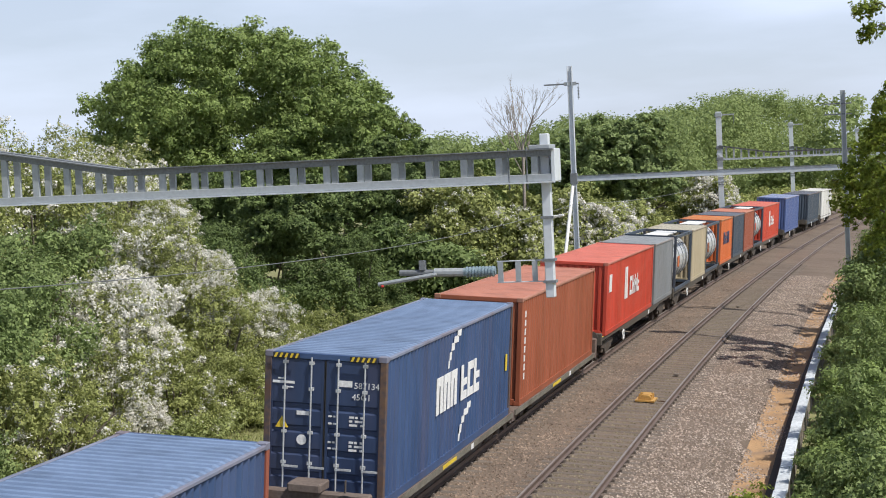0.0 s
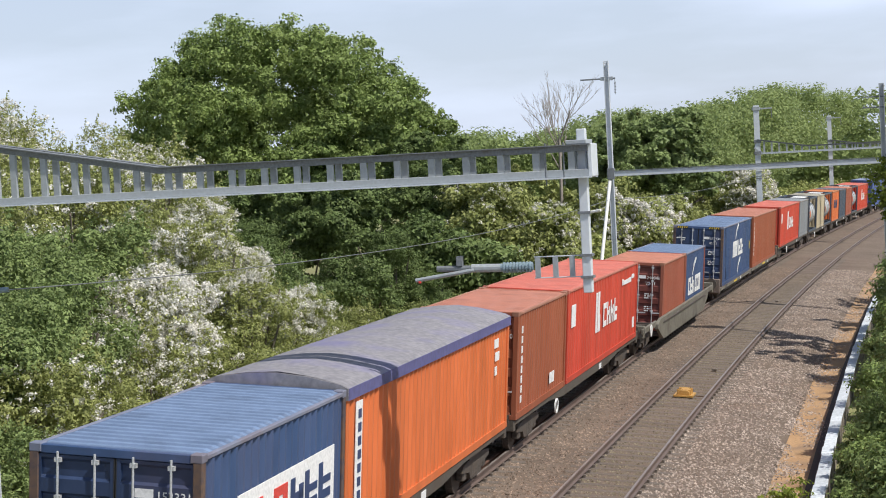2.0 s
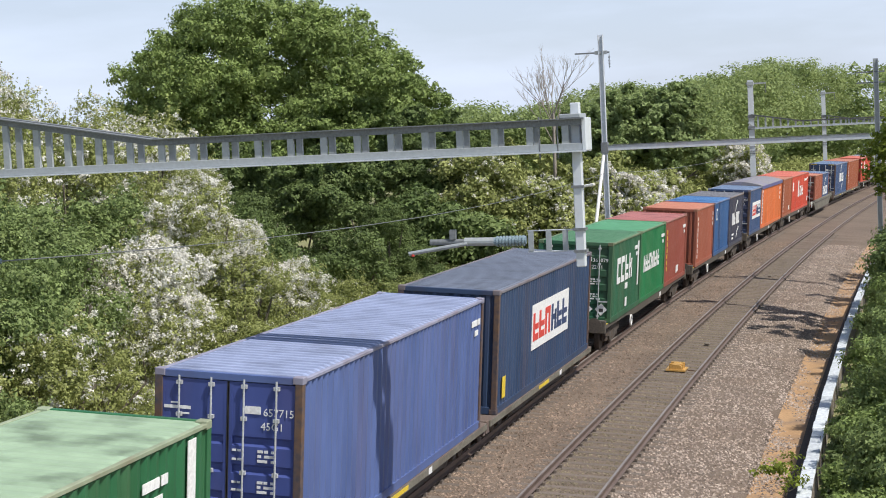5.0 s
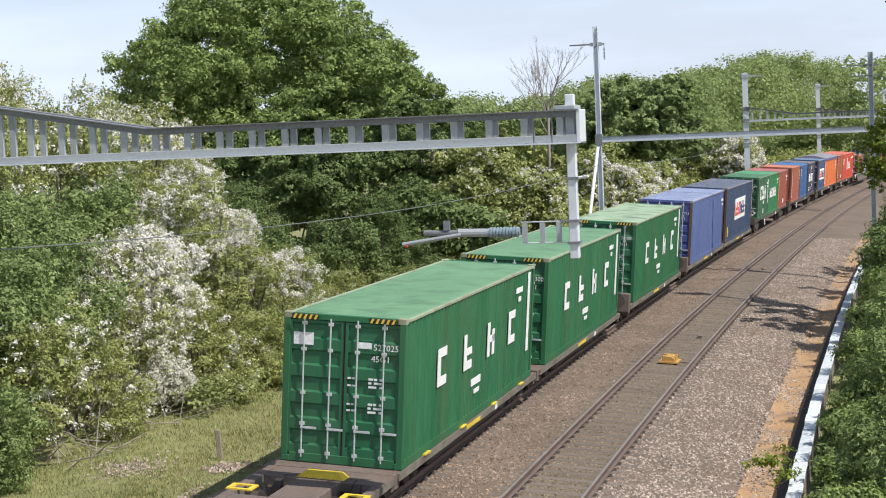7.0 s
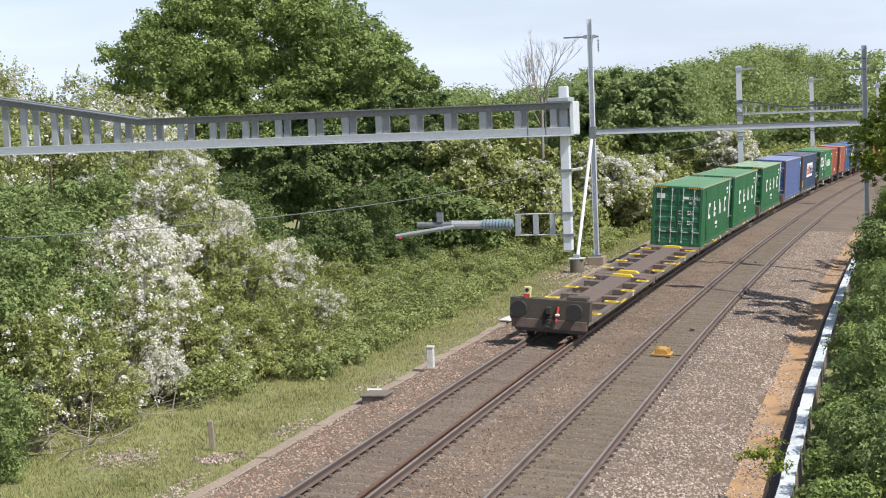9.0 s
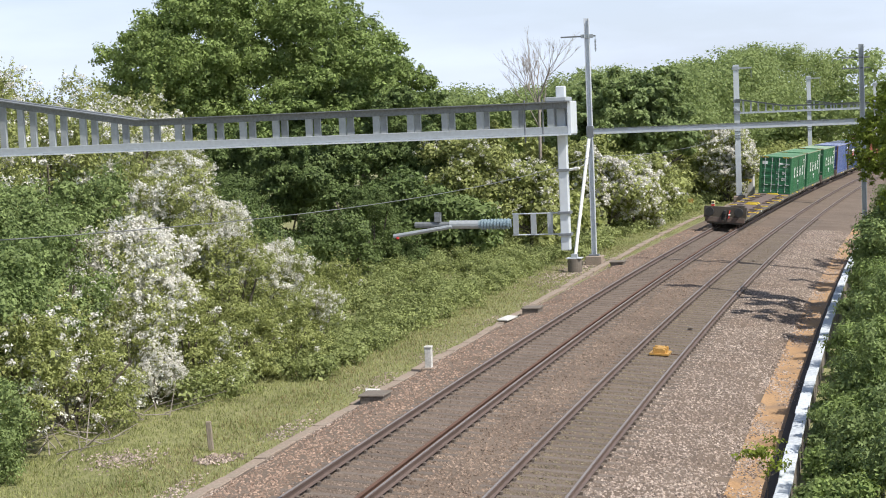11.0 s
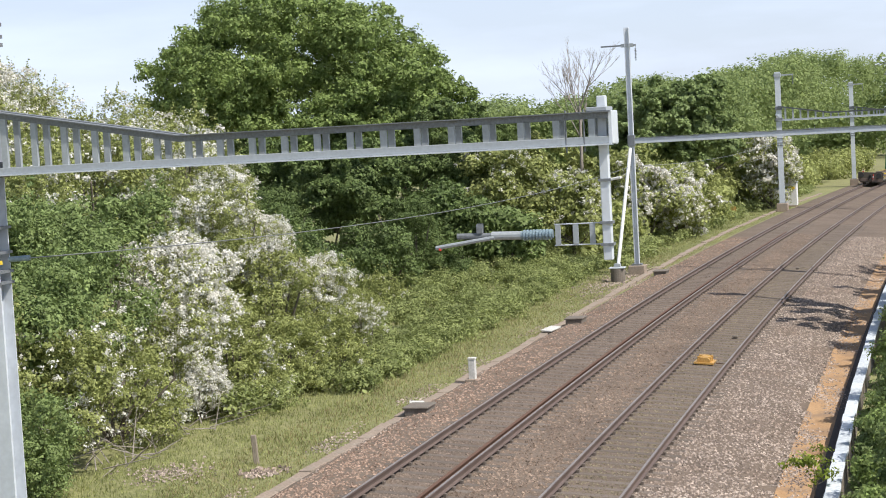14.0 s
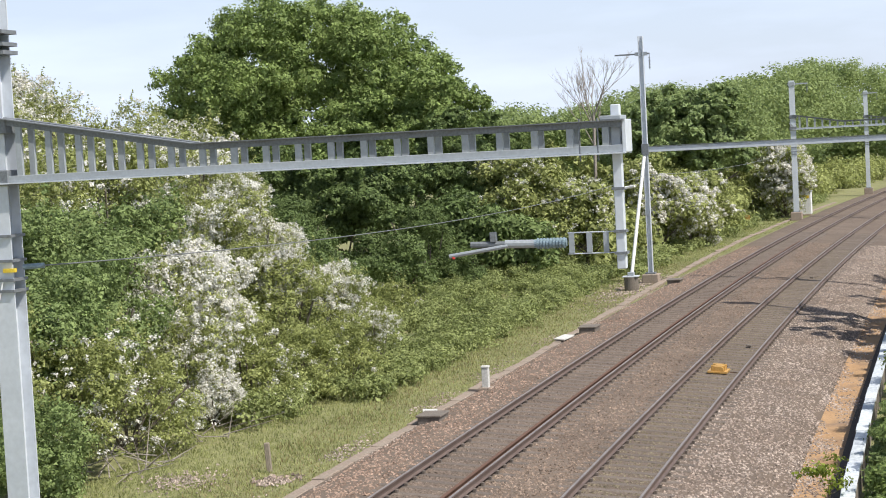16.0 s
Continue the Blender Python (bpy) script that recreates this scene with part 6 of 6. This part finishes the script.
# fallen branches under the hawthorns
bm = bmesh.new()
rg = random.Random(5)
for i in range(60):
    s, o = rg.uniform(8.5, 16), rg.uniform(-9.5, -7.3)
    p = on_line(s, o, 0)
    p.z = ground_z(s, o) + 0.05
    d = Vector((rg.gauss(0, 0.8), rg.gauss(0, 0.8), rg.uniform(0.05, 0.9)))
    tube(bm, p, p + d * rg.uniform(0.5, 1.3), 0.018, 0.006, 5)
tagged(part("fallen_branches", bm, M["dead"]), "tangle of dry grey branches under the hawthorns", "branches", kind="stuff")

# bare dead tree
dead = thing("dead_tree", T(-9.9, 80, 0.2), "bare grey dead tree with thin branches", "tree")
bm = rod((0, 0, -0.3), (0.1, 0, 8.2), 0.15, 0.08, 8)
part("trunk", bm, M["dead"], dead)
rg = random.Random(23)
for i in range(9):
    a = rg.uniform(0, 6.28)
    bm = bmesh.new()
    limbs(bm, Vector((0.1, 0, 8.1 - 0.35 * i * rg.random())), Vector((0.5 * math.cos(a), 0.3 * math.sin(a), 1.0)).normalized(), rg.uniform(1.45, 2.1), 0.04, 4, rg, 0.3)
    part("branch", bm, M["dead"], dead)

# woods beyond, and a far belt of trees on the horizon
rg = random.Random(91)
blobs = []
for i in range(640):
    y = 118 + 130 * rg.random() ** 1.3
    x = centre(y)[0] - 8.5 - 40 * rg.random() ** 1.5
    col = (x - EYE[0]) / (y - EYE[1])  # how far off the way ahead
    top = 6.97 + (y - EYE[1]) * (0.022 + 0.018 * max(0, min(1, (col + 0.22) / 0.2)) + 0.003 * math.sin(col * 70))
    r = rg.uniform(1.2, 2.6)
    blobs.append((x, y, top - r - abs(rg.gauss(0, 2.2)) - (5 * rg.random() if rg.random() < 0.4 else 0), r))
tagged(new("far_wood", cloud_mesh("far_wood", blobs, 190000, 0.165, M["far_wood"], 92, 0.85, 0.4, 5.5)), "distant mixed green woodland on a rise", "woodland", kind="stuff")
blobs = []
for i in range(260):
    y = rg.uniform(330, 420)
    x = rg.uniform(-240, 60)
    r = rg.uniform(3, 6)
    blobs.append((x, y, rg.uniform(0, 8), r))
tagged(new("horizon_trees", cloud_mesh("horizon_trees", blobs, 26000, 0.9, M["far_wood"], 93, 0.85, 0.4)), "far dark tree belt on the horizon", "woodland", kind="stuff")
blobs = []
for i in range(300):
    y = rg.uniform(300, 345)
    x = rg.uniform(-30, 90)
    if abs(x - centre(y)[0]) < 6:
        continue
    r = rg.uniform(2.0, 4.0)
    blobs.append((x, y, rg.uniform(1, 17) - r + 1.5 * math.sin(x * 0.2), r))
tagged(new("end_wood", cloud_mesh("end_wood", blobs, 45000, 0.45, M["far_wood"], 95, 0.85, 0.4)), "distant green trees closing the view of the line", "woodland", kind="stuff")
blobs = []
for i in range(160):
    s = rg.uniform(58, 150)
    o = -5.3 - 2.5 * rg.random()
    p = on_line(s, o, 0)
    blobs.append((p.x, p.y, ground_z(s, o) + rg.uniform(-0.1, 0.5), rg.uniform(0.4, 0.8)))
tagged(new("low_scrub", cloud_mesh("low_scrub", blobs, 30000, 0.08, M["bramble"], 96, 0.8, 0.6)), "low green scrub on the far verge", "scrub", kind="stuff")
blobs = []
for i in range(200):
    s = rg.uniform(60, 230)
    o = -7.3 - 4.5 * rg.random() ** 1.5
    p = on_line(s, o, 0)
    r = rg.uniform(0.9, 1.8)
    blobs.append((p.x, p.y, ground_z(s, o) + rg.uniform(0.2, 2.2), r))
tagged(new("scrub", cloud_mesh("scrub", blobs, 52000, 0.17, M["hawthorn"], 94, 0.85, 0.4)), "light green scrub in front of the wood", "scrub", kind="stuff")

# trees and bushes on the camera's side of the line
def spray_crown(rx, rz, z0, k, seed):
    """Drooping sprays all round a tall open crown."""
    r = random.Random(seed)
    out = []
    for i in range(k):
        a, c = r.uniform(0, 6.283), r.uniform(-0.95, 0.95)
        q = rx * (1 - c * c) ** 0.3 * r.uniform(0.45, 1.05)
        x, y, z = q * math.cos(a), q * math.sin(a), z0 + rz + rz * c
        for j in range(5):
            f = j / 5
            out.append((x + f * 0.55 * math.cos(a), y + f * 0.55 * math.sin(a), z - f * f * 0.6, 0.24 - 0.1 * f))
    return out + [(0.2, 0, z0 + rz * 0.7, rx * 0.5), (0.2, 0, z0 + rz * 1.2, rx * 0.45)]


for x, y, z, rx, rz, n, sd in ((12.9, 36.5, -0.5, 1.8, 4.6, 20000, 60), (13.0, 41, -0.5, 2.1, 5.0, 18000, 61), (13.9, 50, -0.6, 2.2, 4.2, 13000, 62), (14.9, 60, -0.6, 2.6, 4.4, 12000, 63)):
    e = tree("ash_tree", T(x, y, z), rx, rz, 0.6, 0.08, 1000, M["ash"], "sunlit yellow-green ash tree with drooping sprays beside the wall", "tree", sd, k=30, small=0.2, group="trees beside the wall")
    for ob in e.children:
        if ob.name.startswith("crown"):
            ob.data = cloud_mesh("crown", spray_crown(rx, rz, 0.6, 120, sd), n, 0.075, M["ash"], sd)
near_ash = thing("ash_tree", T(12.5, 43, -0.6), "tall ash tree with long boughs hanging over the wall", "tree", "trees beside the wall")
part("trunk", rod((0, 0, -0.3), (0.2, 0.1, 13.5), 0.18, 0.07, 8), M["bark"], near_ash)
rg = random.Random(64)
for x, y, z in ((-3.1, 1.0, 6.4), (-3.0, 0.0, 5.6), (-2.6, 1.6, 7.0), (-2.6, 0.2, 5.1), (-1.75, 0.5, 13.1), (-1.6, 1.2, 12.3), (-2.2, 0.6, 6.1),
                (-2.0, 1.8, 7.6), (-1.7, -0.2, 6.7), (-1.5, 0.8, 8.2), (-1.6, 1.0, 5.3), (-1.3, 0.4, 4.2), (-1.3, 1.2, 3.2), (-1.3, 0.2, 9.3)):
    a, b = Vector((0.05, 0, z - 0.6)), Vector((x, y, z))
    mid = a.lerp(b, 0.55) + Vector((0, 0, 0.5))
    bm = rod(a, mid, 0.045, 0.028, 6)
    tube(bm, mid, b, 0.028, 0.008, 6)
    bough = part("bough", bm, M["bark"], near_ash)
    blobs = []
    for j in range(13):
        p = mid.lerp(b, 0.25 + 0.8 * j / 12) + Vector((rg.gauss(0, 0.16), rg.gauss(0, 0.16), rg.gauss(0, 0.1)))
        blobs += [(p.x + rg.gauss(0, 0.05), p.y, p.z - 0.11 * k, 0.21 - 0.04 * k) for k in range(4)]
    ob = new("spray", cloud_mesh("spray", blobs, 560, 0.07, M["ash"], rg.randrange(9999), 1.0, 0.1, 2.5))
    ob.parent = bough
for i, (x, y, z, r) in enumerate(((9.75, 2.5, -0.3, 0.85), (10.3, 6.5, -0.2, 1.1), (9.9, 10.5, -0.3, 0.9), (10.4, 14, -0.2, 1.2), (10.1, 18.5, -0.2, 1.1), (10.5, 23, 0, 1.3), (10.3, 28, 0.2, 1.3), (10.5, 33, 0.4, 1.5),
                                  (10.4, 38, 0.4, 1.5), (10.9, 44, 0.4, 1.6), (11.0, 52, 0.3, 1.6), (11.6, 64, 0.2, 1.9), (12.6, 76, 0.2, 2.2), (13.5, 90, 0.2, 2.4), (9.6, -1.5, -0.3, 0.9), (11.2, 3, 0, 1.2), (11.4, 10, 0, 1.3),
                                  (9.35, 5, -0.55, 0.6), (9.35, 8.5, -0.55, 0.6), (9.4, 12.5, -0.5, 0.65), (9.4, 16, -0.5, 0.65), (9.5, 20.5, -0.5, 0.75), (9.6, 25, -0.4, 0.8), (9.6, 30, -0.3, 0.9), (9.7, 35, -0.2, 1.0), (10.0, 41, -0.1, 1.1), (9.35, 0.5, -0.55, 0.6))):
    tree("roadside_bush", T(x + (0.55 if y > 20 else -0.03), y, z - 0.3, 40 * i), r, r * 1.15, -0.3, 0.045 if y < 30 else 0.065, 9500, M["maple" if i % 2 else "oak"], "leafy green bush spilling over the wall", "bush", 100 + i, k=30, group="bushes behind the wall")
e = tree("sapling", T(8.05, 8.2, -0.75), 0.55, 0.5, 0.2, 0.04, 520, M["ash"], "small leafy sapling growing by the wall", "sapling", 140, k=8, trunk_r=0.015)


def fern(m, seed):
    """A shuttlecock of arching fronds with paired leaflets."""
    e = thing("fern", m, "light green fern with arching fronds behind the wall", "fern", "ferns behind the wall")
    rg = random.Random(seed)
    for i in range(9):
        a = i * 0.7 + rg.uniform(-0.2, 0.2)
        out, L = Vector((math.cos(a), math.sin(a), 0)), rg.uniform(0.7, 1.0)
        side = Vector((-out.y, out.x, 0))
        spine = [out * (L * f) + Vector((0, 0, L * (1.3 * f - 1.15 * f * f))) for f in (j / 14 for j in range(15))]
        V, F = [], []
        for j in range(2, 14):
            w = 0.2 * L * math.sin(math.pi * (j / 14) ** 0.7)
            for k in (-1, 1):
                n = len(V)
                V += [spine[j], spine[j] + (spine[j + 1] - spine[j]) * 0.7, spine[j] + side * (k * w) + out * 0.04 - Vector((0, 0, 0.03))]
                F.append((n, n + 1, n + 2))
        raw("frond", V, F, M["ash"], e)
    return e


for i, (x, y, z) in enumerate(((10.05, 7.2, -0.05), (10.3, 6.2, 0.1), (9.75, 5.0, -0.2), (10.1, 11.8, 0.1))):
    fern(T(x, y, z), 200 + i)
e = thing("dock_plant", T(-4.8, 6.0, -0.42), "pale green rosette of a dock plant in the verge", "plant")
for i in range(14):
    a, L = i * 2.4, 0.22 + 0.012 * i
    c, d = math.cos(a), math.sin(a)
    raw("leaf", [(0, 0, 0), (c * L * 0.5 - d * 0.05, d * L * 0.5 + c * 0.05, 0.16), (c * L, d * L, 0.2), (c * L * 0.5 + d * 0.05, d * L * 0.5 - c * 0.05, 0.16)], [(0, 1, 2), (0, 2, 3)], M["bramble"], e)


# ================= what moves =================
def motions():
    """The train runs away along the line at a steady speed."""
    for e, u, z in MOVING:
        walk(e, [(t, pose_on_line(u + SPEED * t, 0, z)) for t in range(17)])


motions()
